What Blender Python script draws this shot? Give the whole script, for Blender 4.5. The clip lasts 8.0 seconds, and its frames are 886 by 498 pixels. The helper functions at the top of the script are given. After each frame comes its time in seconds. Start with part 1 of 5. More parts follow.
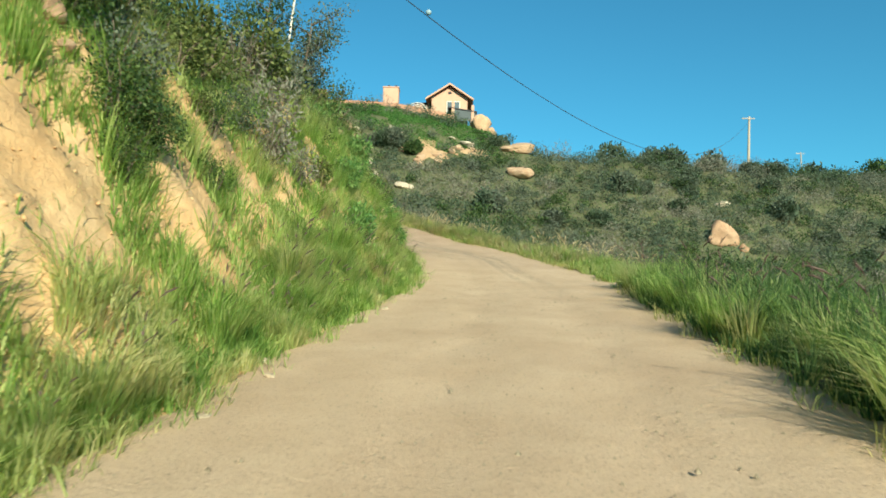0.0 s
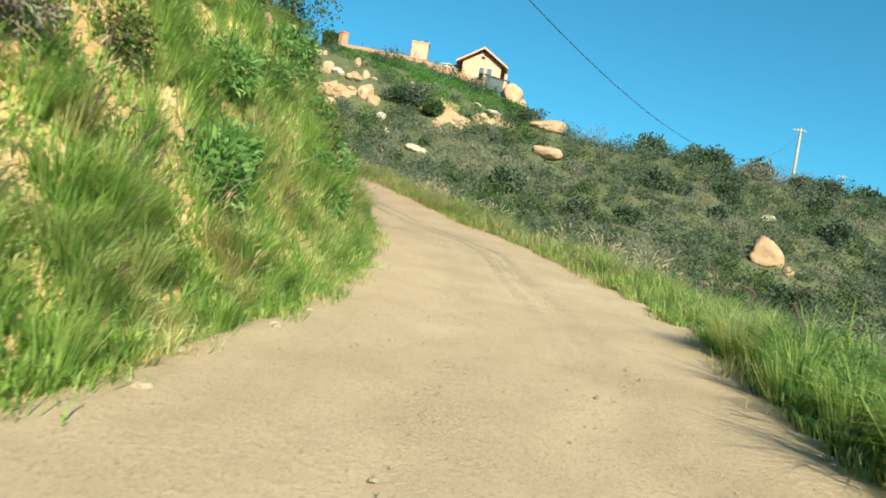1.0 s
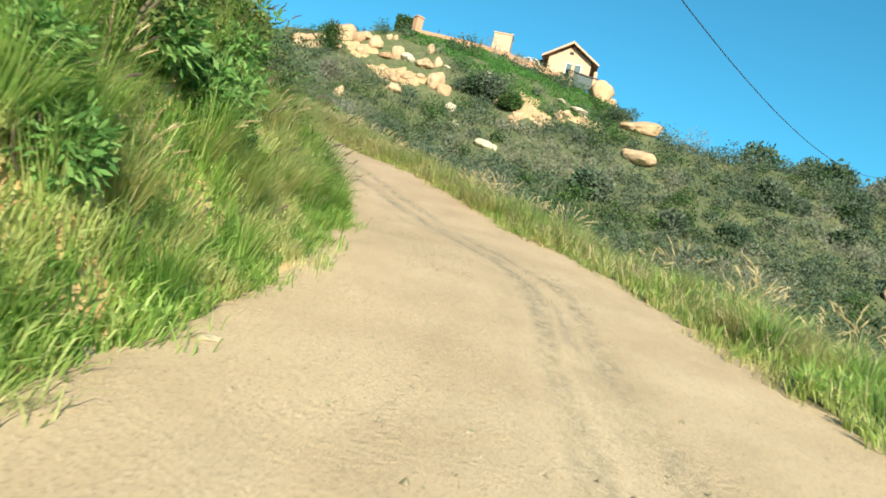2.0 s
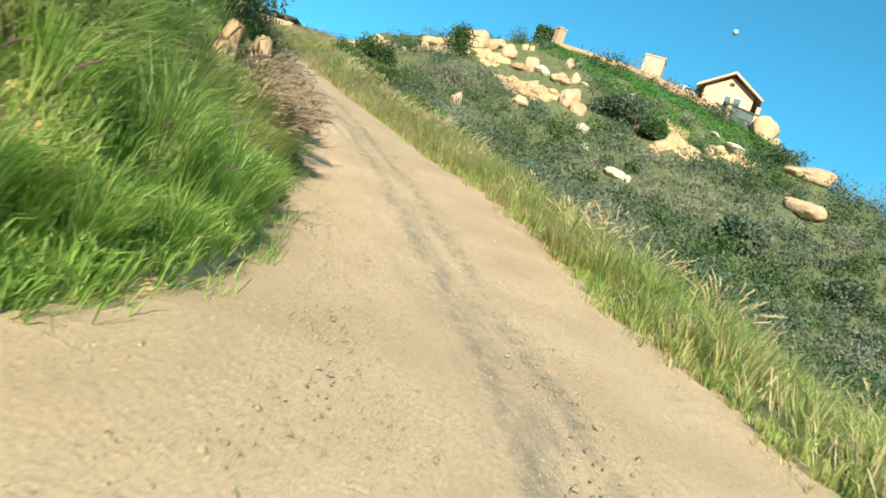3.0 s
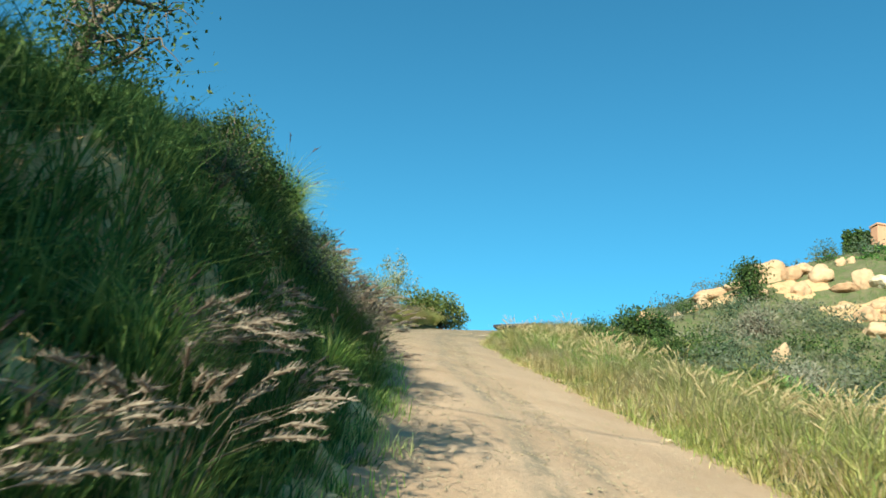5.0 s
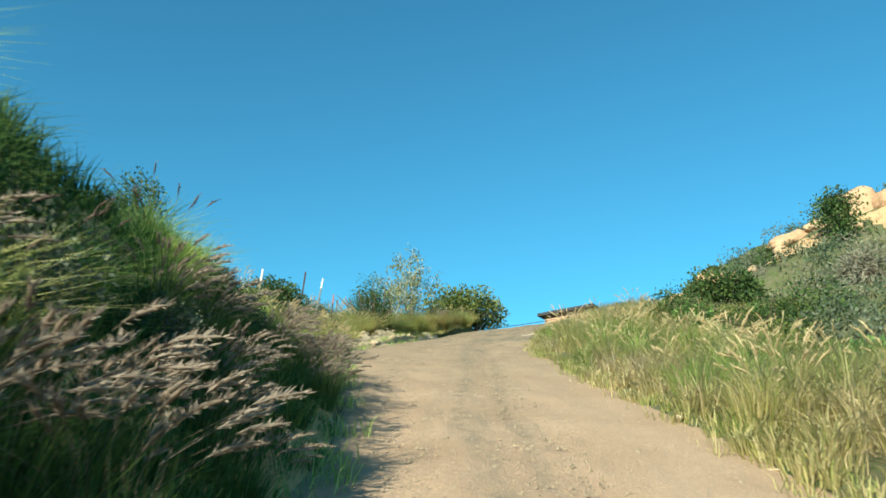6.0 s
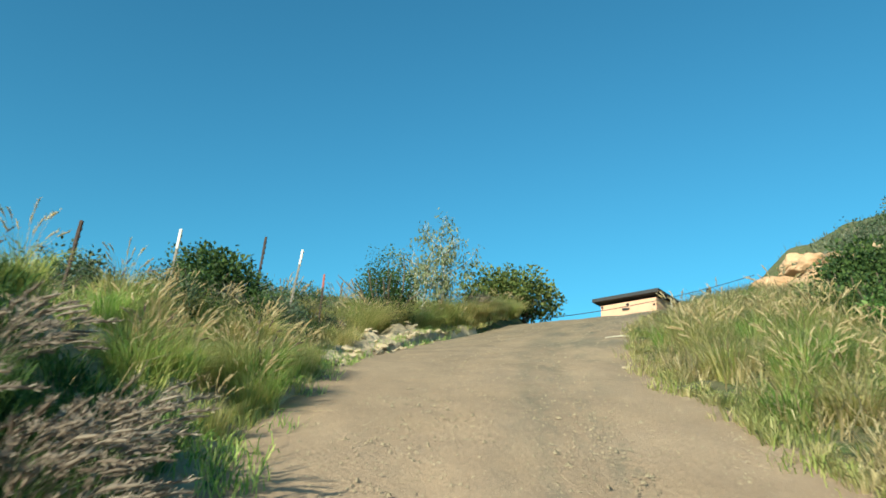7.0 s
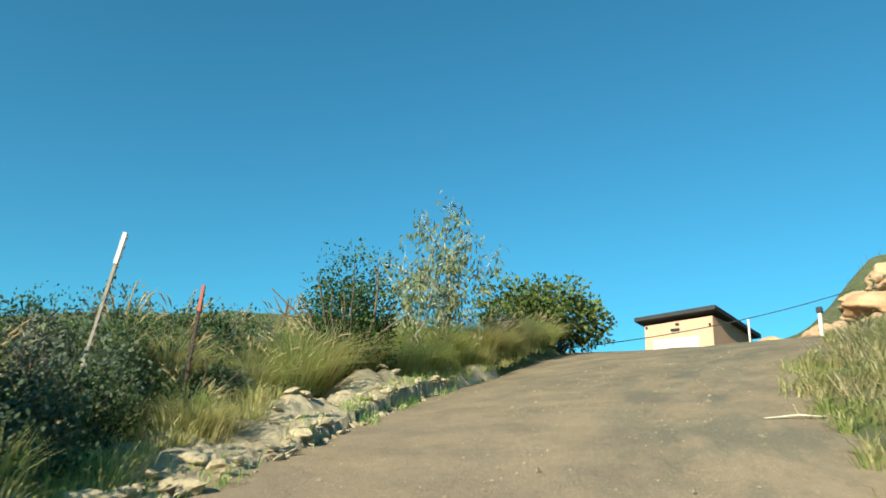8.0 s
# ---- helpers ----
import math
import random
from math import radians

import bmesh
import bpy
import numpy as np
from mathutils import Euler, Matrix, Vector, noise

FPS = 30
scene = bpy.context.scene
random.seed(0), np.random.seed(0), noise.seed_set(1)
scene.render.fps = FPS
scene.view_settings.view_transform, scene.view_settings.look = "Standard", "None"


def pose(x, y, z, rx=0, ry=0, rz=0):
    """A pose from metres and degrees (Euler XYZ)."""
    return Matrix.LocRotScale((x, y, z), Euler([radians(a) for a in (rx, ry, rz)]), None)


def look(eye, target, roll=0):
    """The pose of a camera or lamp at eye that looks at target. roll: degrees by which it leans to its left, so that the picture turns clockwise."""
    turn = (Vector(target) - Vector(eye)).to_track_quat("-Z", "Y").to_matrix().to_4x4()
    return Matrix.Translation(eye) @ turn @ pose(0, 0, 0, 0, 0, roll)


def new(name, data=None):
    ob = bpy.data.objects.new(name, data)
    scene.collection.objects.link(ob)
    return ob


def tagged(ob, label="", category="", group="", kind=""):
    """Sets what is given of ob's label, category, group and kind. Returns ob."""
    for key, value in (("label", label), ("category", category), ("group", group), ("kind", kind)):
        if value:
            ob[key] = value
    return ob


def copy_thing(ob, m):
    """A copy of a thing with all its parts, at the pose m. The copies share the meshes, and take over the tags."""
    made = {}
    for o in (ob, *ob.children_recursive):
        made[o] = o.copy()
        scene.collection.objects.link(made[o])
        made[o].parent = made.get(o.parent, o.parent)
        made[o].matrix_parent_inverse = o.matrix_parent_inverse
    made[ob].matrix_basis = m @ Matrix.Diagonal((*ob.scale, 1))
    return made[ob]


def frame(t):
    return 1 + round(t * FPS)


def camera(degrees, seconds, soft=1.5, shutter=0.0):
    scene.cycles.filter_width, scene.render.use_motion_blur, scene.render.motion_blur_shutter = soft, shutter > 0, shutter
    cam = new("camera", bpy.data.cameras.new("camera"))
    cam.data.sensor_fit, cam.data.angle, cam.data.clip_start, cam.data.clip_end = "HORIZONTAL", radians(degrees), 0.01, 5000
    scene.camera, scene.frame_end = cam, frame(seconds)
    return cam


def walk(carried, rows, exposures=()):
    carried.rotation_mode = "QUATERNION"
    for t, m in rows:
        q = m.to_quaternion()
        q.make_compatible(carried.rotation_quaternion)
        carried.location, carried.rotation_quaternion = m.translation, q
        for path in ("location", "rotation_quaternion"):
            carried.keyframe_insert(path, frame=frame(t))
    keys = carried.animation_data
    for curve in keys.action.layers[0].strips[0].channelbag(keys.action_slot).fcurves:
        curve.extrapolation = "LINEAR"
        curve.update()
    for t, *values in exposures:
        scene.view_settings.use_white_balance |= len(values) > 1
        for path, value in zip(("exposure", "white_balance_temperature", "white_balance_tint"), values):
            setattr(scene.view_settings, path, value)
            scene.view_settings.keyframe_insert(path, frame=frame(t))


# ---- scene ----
EXPOSURE, KELVIN, TINT = 1.10, 6150, 1
cam = camera(61.99, 8.0, soft=1.7, shutter=0.1)
# seconds, eye x y z, yaw to the left, pitch up, roll
ROWS = [
    (0, 0.000, 0.000, 1.350, 0.00, 6.18, 1.36),
    (0.5, 0.298, 3.883, 1.873, 0.81, 6.44, 6.57),
    (1, 0.764, 7.553, 2.415, 0.89, 4.06, 9.36),
    (1.5, 1.162, 11.639, 2.993, 1.98, 1.62, 10.87),
    (2, 1.371, 15.280, 3.377, 6.95, 3.35, 13.29),
    (2.2, 1.410, 16.700, 3.600, 8.77, 3.24, 16.85),
    (3.3, 0.940, 24.291, 5.021, 19.19, 2.89, 20.10),
    (3.5, 0.514, 25.587, 5.226, 21.20, 4.91, 19.02),
    (4, -1.077, 28.672, 5.750, 29.42, 13.92, 10.65),
    (4.2, -1.865, 29.794, 5.998, 32.66, 15.54, 10.31),
    (5.3, -5.779, 35.807, 8.060, 46.68, 19.98, 7.59),
    (5.5, -6.569, 36.840, 8.456, 47.11, 20.75, 4.90),
    (5.9, -8.426, 38.888, 9.189, 46.91, 19.48, 1.54),
    (6, -8.918, 39.395, 9.375, 46.41, 18.76, 1.20),
    (6.5, -11.543, 41.899, 10.359, 47.95, 17.60, 1.87),
    (7, -14.260, 44.423, 11.306, 49.62, 17.37, 2.31),
    (7.5, -17.073, 47.006, 12.311, 49.58, 17.49, 1.89),
    (8, -19.613, 49.484, 13.308, 51.44, 18.45, 2.80),
]
walk(cam, [(t, pose(x, y, z, 90 + pitch, 0, yaw) @ pose(0, 0, 0, 0, 0, roll)) for t, x, y, z, yaw, pitch, roll in ROWS],
     [(t, EXPOSURE - 0.06 + stops, KELVIN, TINT) for t, stops in ((0.0, -0.22), (1.0, -0.02), (2.0, 0.14), (3.5, 0.20), (5.5, 0.18), (6.5, 0.08), (7.5, -0.12), (8.0, -0.02))])

# ---- light ----
SUN_TO = Vector((0.27, -0.963, 0.0)).normalized()
SUN_UP = radians(23)
world = bpy.data.worlds.new("world")
scene.world = world
world.use_nodes = True
wn, wl = world.node_tree.nodes, world.node_tree.links
sky = wn.new("ShaderNodeTexSky")
sky.sky_type = "NISHITA"
sky.sun_disc = False
sky.sun_elevation = SUN_UP
sky.sun_rotation = math.atan2(SUN_TO.x, SUN_TO.y)
sky.altitude, sky.air_density, sky.dust_density, sky.ozone_density = 400, 1.0, 0.6, 2.5
tone = wn.new("ShaderNodeMix")
tone.data_type, tone.blend_type = "RGBA", "MULTIPLY"
tone.inputs["Factor"].default_value = 1.0
tone.inputs[7].default_value = (0.405, 0.99, 0.995, 1)
wl.new(sky.outputs[0], tone.inputs[6])
wl.new(tone.outputs[2], wn["Background"].inputs[0])
wn["Background"].inputs[1].default_value = 0.081
sun_data = bpy.data.lights.new("sun", "SUN")
sun_data.energy, sun_data.angle, sun_data.color = 5.0, radians(0.53), (1.0, 0.90, 0.68)
sun = new("sun", sun_data)
toward = SUN_TO * math.cos(SUN_UP) + Vector((0, 0, math.sin(SUN_UP)))
sun.matrix_world = look(toward * 60, (0, 0, 0))

# ---- materials ----


class Mat:
    """A node material with a few shortcuts."""

    def __init__(self, name, rough=0.9, spec=0.2):
        self.m = bpy.data.materials.new(name)
        self.m.use_nodes = True
        self.n, self.l = self.m.node_tree.nodes, self.m.node_tree.links
        self.b = self.n["Principled BSDF"]
        self.b.inputs["Roughness"].default_value = rough
        self.b.inputs["Specular IOR Level"].default_value = spec

    def node(self, kind, **values):
        nd = self.n.new(kind)
        for key, v in values.items():
            nd.inputs[key.replace("_", " ")].default_value = v
        return nd

    def coord(self, which="Object"):
        if which == "Position":
            return self.n.new("ShaderNodeNewGeometry").outputs["Position"]
        return self.n.new("ShaderNodeTexCoord").outputs[which]

    def noise(self, scale, detail=4.0, rough=0.55, vec=None, stretch=None):
        nd = self.node("ShaderNodeTexNoise", Scale=scale, Detail=detail, Roughness=rough)
        vec = vec or self.coord("Position")
        if stretch:
            mp = self.n.new("ShaderNodeMapping")
            mp.inputs["Scale"].default_value = stretch
            self.l.new(vec, mp.inputs["Vector"])
            vec = mp.outputs[0]
        self.l.new(vec, nd.inputs["Vector"])
        return nd.outputs["Fac"]

    def ramp(self, fac, stops):
        nd = self.n.new("ShaderNodeValToRGB")
        el = nd.color_ramp.elements
        while len(el) < len(stops):
            el.new(0.5)
        for e, (p, c) in zip(el, stops):
            e.position, e.color = p, (*c, 1) if len(c) == 3 else c
        self.l.new(fac, nd.inputs[0])
        return nd.outputs[0]

    def mix(self, fac, a, b, how="MIX"):
        nd = self.n.new("ShaderNodeMix")
        nd.data_type, nd.blend_type = "RGBA", how
        for sock, v in ((nd.inputs["Factor"], fac), (nd.inputs[6], a), (nd.inputs[7], b)):
            if isinstance(v, (int, float)):
                sock.default_value = v
            elif isinstance(v, tuple):
                sock.default_value = (*v, 1)
            else:
                self.l.new(v, sock)
        return nd.outputs[2]

    def step(self, fac, lo, hi):
        nd = self.n.new("ShaderNodeMapRange")
        nd.inputs[1].default_value, nd.inputs[2].default_value = lo, hi
        self.l.new(fac, nd.inputs[0])
        return nd.outputs[0]

    def island(self):
        return self.n.new("ShaderNodeNewGeometry").outputs["Random Per Island"]

    def obj_random(self):
        return self.n.new("ShaderNodeObjectInfo").outputs["Random"]

    def colour(self, out):
        if isinstance(out, tuple):
            self.b.inputs["Base Color"].default_value = (*out, 1)
        else:
            self.l.new(out, self.b.inputs["Base Color"])
        return self

    def bump(self, fac, strength=0.4, dist=0.02):
        nd = self.node("ShaderNodeBump", Strength=strength, Distance=dist)
        self.l.new(fac, nd.inputs["Height"])
        self.l.new(nd.outputs[0], self.b.inputs["Normal"])
        return self

    def leafy(self, col, through_it=0.35):
        """Adds light that comes through thin leaves."""
        tr = self.n.new("ShaderNodeBsdfTranslucent")
        mx = self.n.new("ShaderNodeMixShader")
        mx.inputs[0].default_value = through_it
        self.l.new(col, tr.inputs["Color"])
        self.l.new(col, self.b.inputs["Base Color"])
        self.l.new(self.b.outputs[0], mx.inputs[1])
        self.l.new(tr.outputs[0], mx.inputs[2])
        self.l.new(mx.outputs[0], self.n["Material Output"].inputs[0])
        return self


def leaf_material(name, dark, mid, light, through_it=0.3, patch=None, patch_scale=0.5, rough=0.6, share=0.0, clump=None, clump_scale=1.9):
    m = Mat(name, rough, 0.25)
    c = m.ramp(m.island(), [(0.0, dark), (0.55, mid), (1.0, light)])
    if patch:
        c = m.mix(m.step(m.noise(patch_scale, 3), 0.44 - share, 0.60 - share), c, m.ramp(m.island(), [(0.0, patch[0]), (1.0, patch[1])]))
    if clump:
        c = m.mix(m.step(m.noise(clump_scale, 2), 0.50, 0.62), c, m.ramp(m.island(), [(0.0, clump[0]), (1.0, clump[1])]))
    m.leafy(c, through_it)
    return m.m


def soil_material(name, a, b, c, bump=0.6, fine=26.0, weeds=False):
    m = Mat(name, 0.95, 0.1)
    col = m.ramp(m.noise(1.1, 6, 0.6), [(0.3, a), (0.5, b), (0.72, c)])
    col = m.mix(m.step(m.noise(fine, 4, 0.7), 0.35, 0.75), col, tuple(v * 0.72 for v in b), "MIX")
    if weeds:
        col = m.mix(m.step(m.noise(3.2, 5, 0.7), 0.47, 0.58), col, m.ramp(m.noise(21.0, 3, 0.7), [(0.35, (0.035, 0.055, 0.02)), (0.65, (0.11, 0.14, 0.055))]))
    m.colour(col)
    m.bump(m.noise(fine * 0.5, 8, 0.7), bump, 0.05)
    return m.m


def road_material():
    m = Mat("road_dirt", 0.95, 0.1)
    uv = m.coord("UV")
    base = m.ramp(m.noise(0.6, 5, 0.6), [(0.3, (0.335, 0.23, 0.155)), (0.5, (0.39, 0.272, 0.19)), (0.72, (0.45, 0.325, 0.232))])
    # the lower stretch is loose paler sand
    low_uv = m.n.new("ShaderNodeSeparateXYZ")
    m.l.new(uv, low_uv.inputs[0])
    base = m.mix(m.step(low_uv.outputs[0], 34.0, 20.0), base, m.ramp(m.noise(0.8, 5, 0.6), [(0.3, (0.45, 0.318, 0.208)), (0.7, (0.545, 0.40, 0.272))]))
    # worn grey wheel marks that run along the road
    sep = m.n.new("ShaderNodeSeparateXYZ")
    m.l.new(uv, sep.inputs[0])
    tracks = m.noise(1.0, 5, 0.6, uv, (0.22, 3.4, 1.0))
    breaks = m.noise(1.0, 4, 0.7, uv, (1.6, 4.6, 1.0))

    def calc(how, p, q):
        nd = m.n.new("ShaderNodeMath")
        nd.operation = how
        for sock, val in zip(nd.inputs, (p, q)):
            if isinstance(val, (int, float)):
                sock.default_value = val
            else:
                m.l.new(val, sock)
        return nd.outputs[0]

    # the wheels run mostly in one band right of the middle
    wobble = calc("MULTIPLY", calc("SUBTRACT", m.noise(0.12, 2), 0.5), 1.2)
    across = calc("ADD", sep.outputs[1], wobble)
    off = calc("ABSOLUTE", calc("SUBTRACT", across, 0.72), 0.0)
    band = m.step(off, 0.75, 0.15)
    # two narrow scuffed lines where the tyres run
    lines = calc("MAXIMUM", m.step(calc("ABSOLUTE", calc("SUBTRACT", across, 0.52), 0.0), 0.16, 0.05), m.step(calc("ABSOLUTE", calc("SUBTRACT", across, 1.05), 0.0), 0.16, 0.05))
    scuff = m.step(m.noise(1.0, 5, 0.75, uv, (4.5, 7.0, 1.0)), 0.42, 0.60)
    lines = calc("MULTIPLY", calc("MULTIPLY", lines, scuff), calc("MULTIPLY", m.step(sep.outputs[0], 15.0, 24.0), m.step(m.noise(0.45, 3), 0.36, 0.52)))
    mask = calc("MULTIPLY", m.step(tracks, 0.42, 0.60), m.step(breaks, 0.38, 0.60))
    mask = calc("MULTIPLY", mask, calc("ADD", calc("MULTIPLY", band, 0.85), 0.15))
    mask = calc("MULTIPLY", mask, m.step(sep.outputs[0], 12.0, 30.0))
    base = m.mix(mask, base, (0.25, 0.20, 0.15))
    base = m.mix(calc("MULTIPLY", lines, 0.75), base, (0.165, 0.145, 0.11))
    # the crest is old grey paving under dust
    top = m.step(sep.outputs[0], 46.0, 70.0)
    base = m.mix(top, base, m.ramp(m.noise(1.3, 5, 0.65), [(0.32, (0.135, 0.108, 0.08)), (0.6, (0.235, 0.178, 0.118)), (0.75, (0.28, 0.21, 0.135))]))
    # dark patches of bare old paving along the outer wheel path of the crest
    patch = calc("MULTIPLY", m.step(m.noise(1.0, 5, 0.65, uv, (0.55, 1.3, 1.0)), 0.47, 0.60), m.step(calc("ABSOLUTE", calc("SUBTRACT", sep.outputs[1], 1.35), 0.0), 1.5, 0.5))
    base = m.mix(calc("MULTIPLY", calc("MULTIPLY", patch, m.step(sep.outputs[0], 56.0, 66.0)), 0.8), base, (0.115, 0.108, 0.085))
    grit = m.noise(42.0, 4, 0.75)
    base = m.mix(m.step(grit, 0.53, 0.75), base, (0.22, 0.165, 0.115))
    pale = m.noise(75.0, 2, 0.6)
    base = m.mix(m.step(pale, 0.62, 0.76), base, (0.55, 0.43, 0.31))
    m.colour(base)
    m.bump(m.noise(14.0, 9, 0.75), 0.55, 0.05)
    return m.m


def rock_material(name, a, b, c):
    m = Mat(name, 0.9, 0.15)
    col = m.ramp(m.noise(0.9, 7, 0.62), [(0.3, a), (0.5, b), (0.7, c)])
    col = m.mix(m.step(m.noise(6.0, 5, 0.7), 0.58, 0.72), col, (0.16, 0.12, 0.085))
    m.colour(m.mix(m.obj_random(), col, m.mix(0.35, col, (0.50, 0.39, 0.27))))
    m.bump(m.noise(5.0, 9, 0.68), 0.7, 0.12)
    return m.m


def plain_material(name, col, rough=0.8, var=0.2, scale=3.0, metal=0.0, bump=0.15):
    m = Mat(name, rough, 0.3)
    m.b.inputs["Metallic"].default_value = metal
    dark = tuple(v * (1 - var) for v in col)
    c = m.mix(m.step(m.noise(scale, 6, 0.65), 0.35, 0.7), dark, col)
    c = m.mix(m.step(m.noise(scale * 9, 3, 0.6), 0.5, 0.75), c, tuple(v * (1 - var * 0.6) for v in col))
    m.colour(c)
    m.bump(m.noise(scale * 12, 5, 0.6), bump, 0.02)
    return m.m


M_ROAD = road_material()
M_GROUND = soil_material("hill_soil", (0.08, 0.082, 0.047), (0.12, 0.116, 0.067), (0.21, 0.172, 0.108), 0.7, 9.0, True)
M_BANK = soil_material("bank_soil", (0.50, 0.295, 0.135), (0.64, 0.405, 0.205), (0.74, 0.52, 0.30), 1.0, 5.0)
M_SOILFACE = soil_material("weathered_tan_soil", (0.36, 0.225, 0.12), (0.47, 0.305, 0.175), (0.56, 0.40, 0.25), 1.0, 7.0)
M_CRUST = soil_material("pale_broken_crust", (0.36, 0.275, 0.18), (0.45, 0.355, 0.245), (0.52, 0.43, 0.31), 0.9, 16.0)
M_DIRT = soil_material("tan_dirt", (0.30, 0.235, 0.155), (0.40, 0.32, 0.215), (0.52, 0.43, 0.30), 0.8, 14.0)
M_GRASS = leaf_material("green_grass", (0.18, 0.31, 0.055), (0.36, 0.51, 0.12), (0.61, 0.67, 0.26), 0.6, ((0.43, 0.48, 0.155), (0.74, 0.67, 0.36)), 0.5, 0.6, -0.02, ((0.13, 0.25, 0.05), (0.36, 0.50, 0.13)))
# darker copy of the green grass: shade is put into its colour
M_SHADEGRASS = leaf_material("shade_dark_grass", (0.04, 0.085, 0.028), (0.10, 0.18, 0.055), (0.22, 0.31, 0.10), 0.5)
M_DRY = leaf_material("drying_grass", (0.24, 0.27, 0.075), (0.52, 0.47, 0.19), (0.74, 0.61, 0.34), 0.55, ((0.27, 0.35, 0.085), (0.55, 0.54, 0.20)), 0.4, 0.6, -0.02)
M_CRESTGRASS = leaf_material("crest_straw_grass", (0.26, 0.24, 0.10), (0.48, 0.40, 0.205), (0.68, 0.56, 0.36), 0.5, ((0.19, 0.26, 0.07), (0.40, 0.41, 0.15)), 0.6, 0.6, 0.0)
M_HILLGRASS = leaf_material("hill_grass", (0.12, 0.14, 0.06), (0.20, 0.205, 0.10), (0.32, 0.29, 0.165), 0.4, ((0.09, 0.13, 0.045), (0.19, 0.22, 0.085)), 0.3)
M_PLUME = leaf_material("seed_plume", (0.30, 0.205, 0.15), (0.43, 0.315, 0.225), (0.58, 0.45, 0.335), 0.5)
M_STRAW = leaf_material("straw_stalk", (0.42, 0.32, 0.17), (0.58, 0.46, 0.27), (0.74, 0.62, 0.41), 0.5)
# seed plume greyed and darkened: the bank's shade as colour
M_SHADEPLUME = leaf_material("shade_grey_seed_plume", (0.19, 0.145, 0.115), (0.29, 0.235, 0.19), (0.42, 0.35, 0.29), 0.45)
M_DARKPLUME = leaf_material("dark_seed_head", (0.085, 0.055, 0.05), (0.14, 0.095, 0.08), (0.22, 0.16, 0.12), 0.3)
M_CHAP = leaf_material("chaparral_leaf", (0.045, 0.074, 0.044), (0.074, 0.108, 0.064), (0.115, 0.148, 0.092), 0.25, ((0.085, 0.104, 0.072), (0.142, 0.158, 0.112)), 0.13, 0.6, 0.0, ((0.032, 0.058, 0.03), (0.078, 0.108, 0.056)), 0.33)
M_BRUSH = leaf_material("low_brush_leaf", (0.06, 0.078, 0.045), (0.095, 0.112, 0.066), (0.15, 0.162, 0.105), 0.25)
M_COVER = leaf_material("ground_cover_leaf", (0.03, 0.09, 0.018), (0.065, 0.165, 0.032), (0.13, 0.255, 0.058), 0.3)
M_BUSH = leaf_material("bush_leaf", (0.018, 0.04, 0.014), (0.045, 0.085, 0.022), (0.10, 0.145, 0.04), 0.3)
M_OLIVE = leaf_material("olive_bush_leaf", (0.045, 0.07, 0.018), (0.11, 0.14, 0.036), (0.20, 0.22, 0.07), 0.35)
M_GREY = leaf_material("dry_twig", (0.125, 0.118, 0.088), (0.175, 0.165, 0.126), (0.245, 0.23, 0.18), 0.1)
M_SILVER = leaf_material("willow_leaf", (0.09, 0.12, 0.05), (0.18, 0.20, 0.10), (0.30, 0.30, 0.18), 0.35)
M_BROAD = leaf_material("broad_leaf", (0.06, 0.14, 0.035), (0.15, 0.28, 0.07), (0.29, 0.42, 0.14), 0.45)
M_BARK = plain_material("bark", (0.17, 0.13, 0.095), 0.9, 0.45, 9.0)
M_PALEBARK = plain_material("pale_bark", (0.52, 0.47, 0.38), 0.8, 0.3, 9.0)
M_ROCK = rock_material("sandstone", (0.29, 0.175, 0.105), (0.40, 0.25, 0.155), (0.49, 0.33, 0.215))
M_PALEROCK = rock_material("pale_rock", (0.36, 0.30, 0.22), (0.48, 0.41, 0.31), (0.58, 0.51, 0.40))
M_RUBBLE = rock_material("tan_rubble", (0.33, 0.26, 0.175), (0.43, 0.345, 0.24), (0.52, 0.43, 0.31))
M_ORANGEROCK = rock_material("orange_rock", (0.34, 0.185, 0.10), (0.48, 0.275, 0.155), (0.58, 0.37, 0.235))
M_STUCCO = plain_material("peach_stucco", (0.56, 0.335, 0.235), 0.9, 0.12, 1.5)
M_WALL = plain_material("salmon_stucco", (0.47, 0.25, 0.16), 0.9, 0.15, 1.2)
M_TILE = plain_material("roof_tile", (0.48, 0.28, 0.205), 0.85, 0.3, 2.0)
M_DARKROOF = plain_material("dark_roof", (0.035, 0.035, 0.04), 0.7, 0.3, 3.0)
M_WHITE = plain_material("white_paint", (0.66, 0.60, 0.53), 0.6, 0.08, 2.0)
M_GALV = plain_material("galvanised_steel", (0.42, 0.42, 0.41), 0.45, 0.25, 6.0, 0.7)
M_RUST = plain_material("rusty_steel", (0.07, 0.045, 0.038), 0.75, 0.4, 14.0, 0.3)
M_POST = plain_material("dull_grey_steel", (0.20, 0.175, 0.15), 0.6, 0.35, 14.0, 0.3)
M_RED = plain_material("red_paint", (0.34, 0.085, 0.06), 0.6, 0.2, 9.0)
M_WIRE = plain_material("cable", (0.05, 0.05, 0.055), 0.6, 0.1, 5.0)
M_POLE = plain_material("weathered_pole", (0.46, 0.39, 0.31), 0.9, 0.3, 4.0)
M_GLASS = Mat("window_glass", 0.06, 0.5).colour((0.10, 0.12, 0.13)).m
M_SCREEN = plain_material("grey_shade_cloth", (0.10, 0.115, 0.12), 0.9, 0.2, 6.0)
M_MOON = plain_material("moon_dust", (0.27, 0.36, 0.41), 1.0, 0.2, 0.05, 0.0, 0.0)

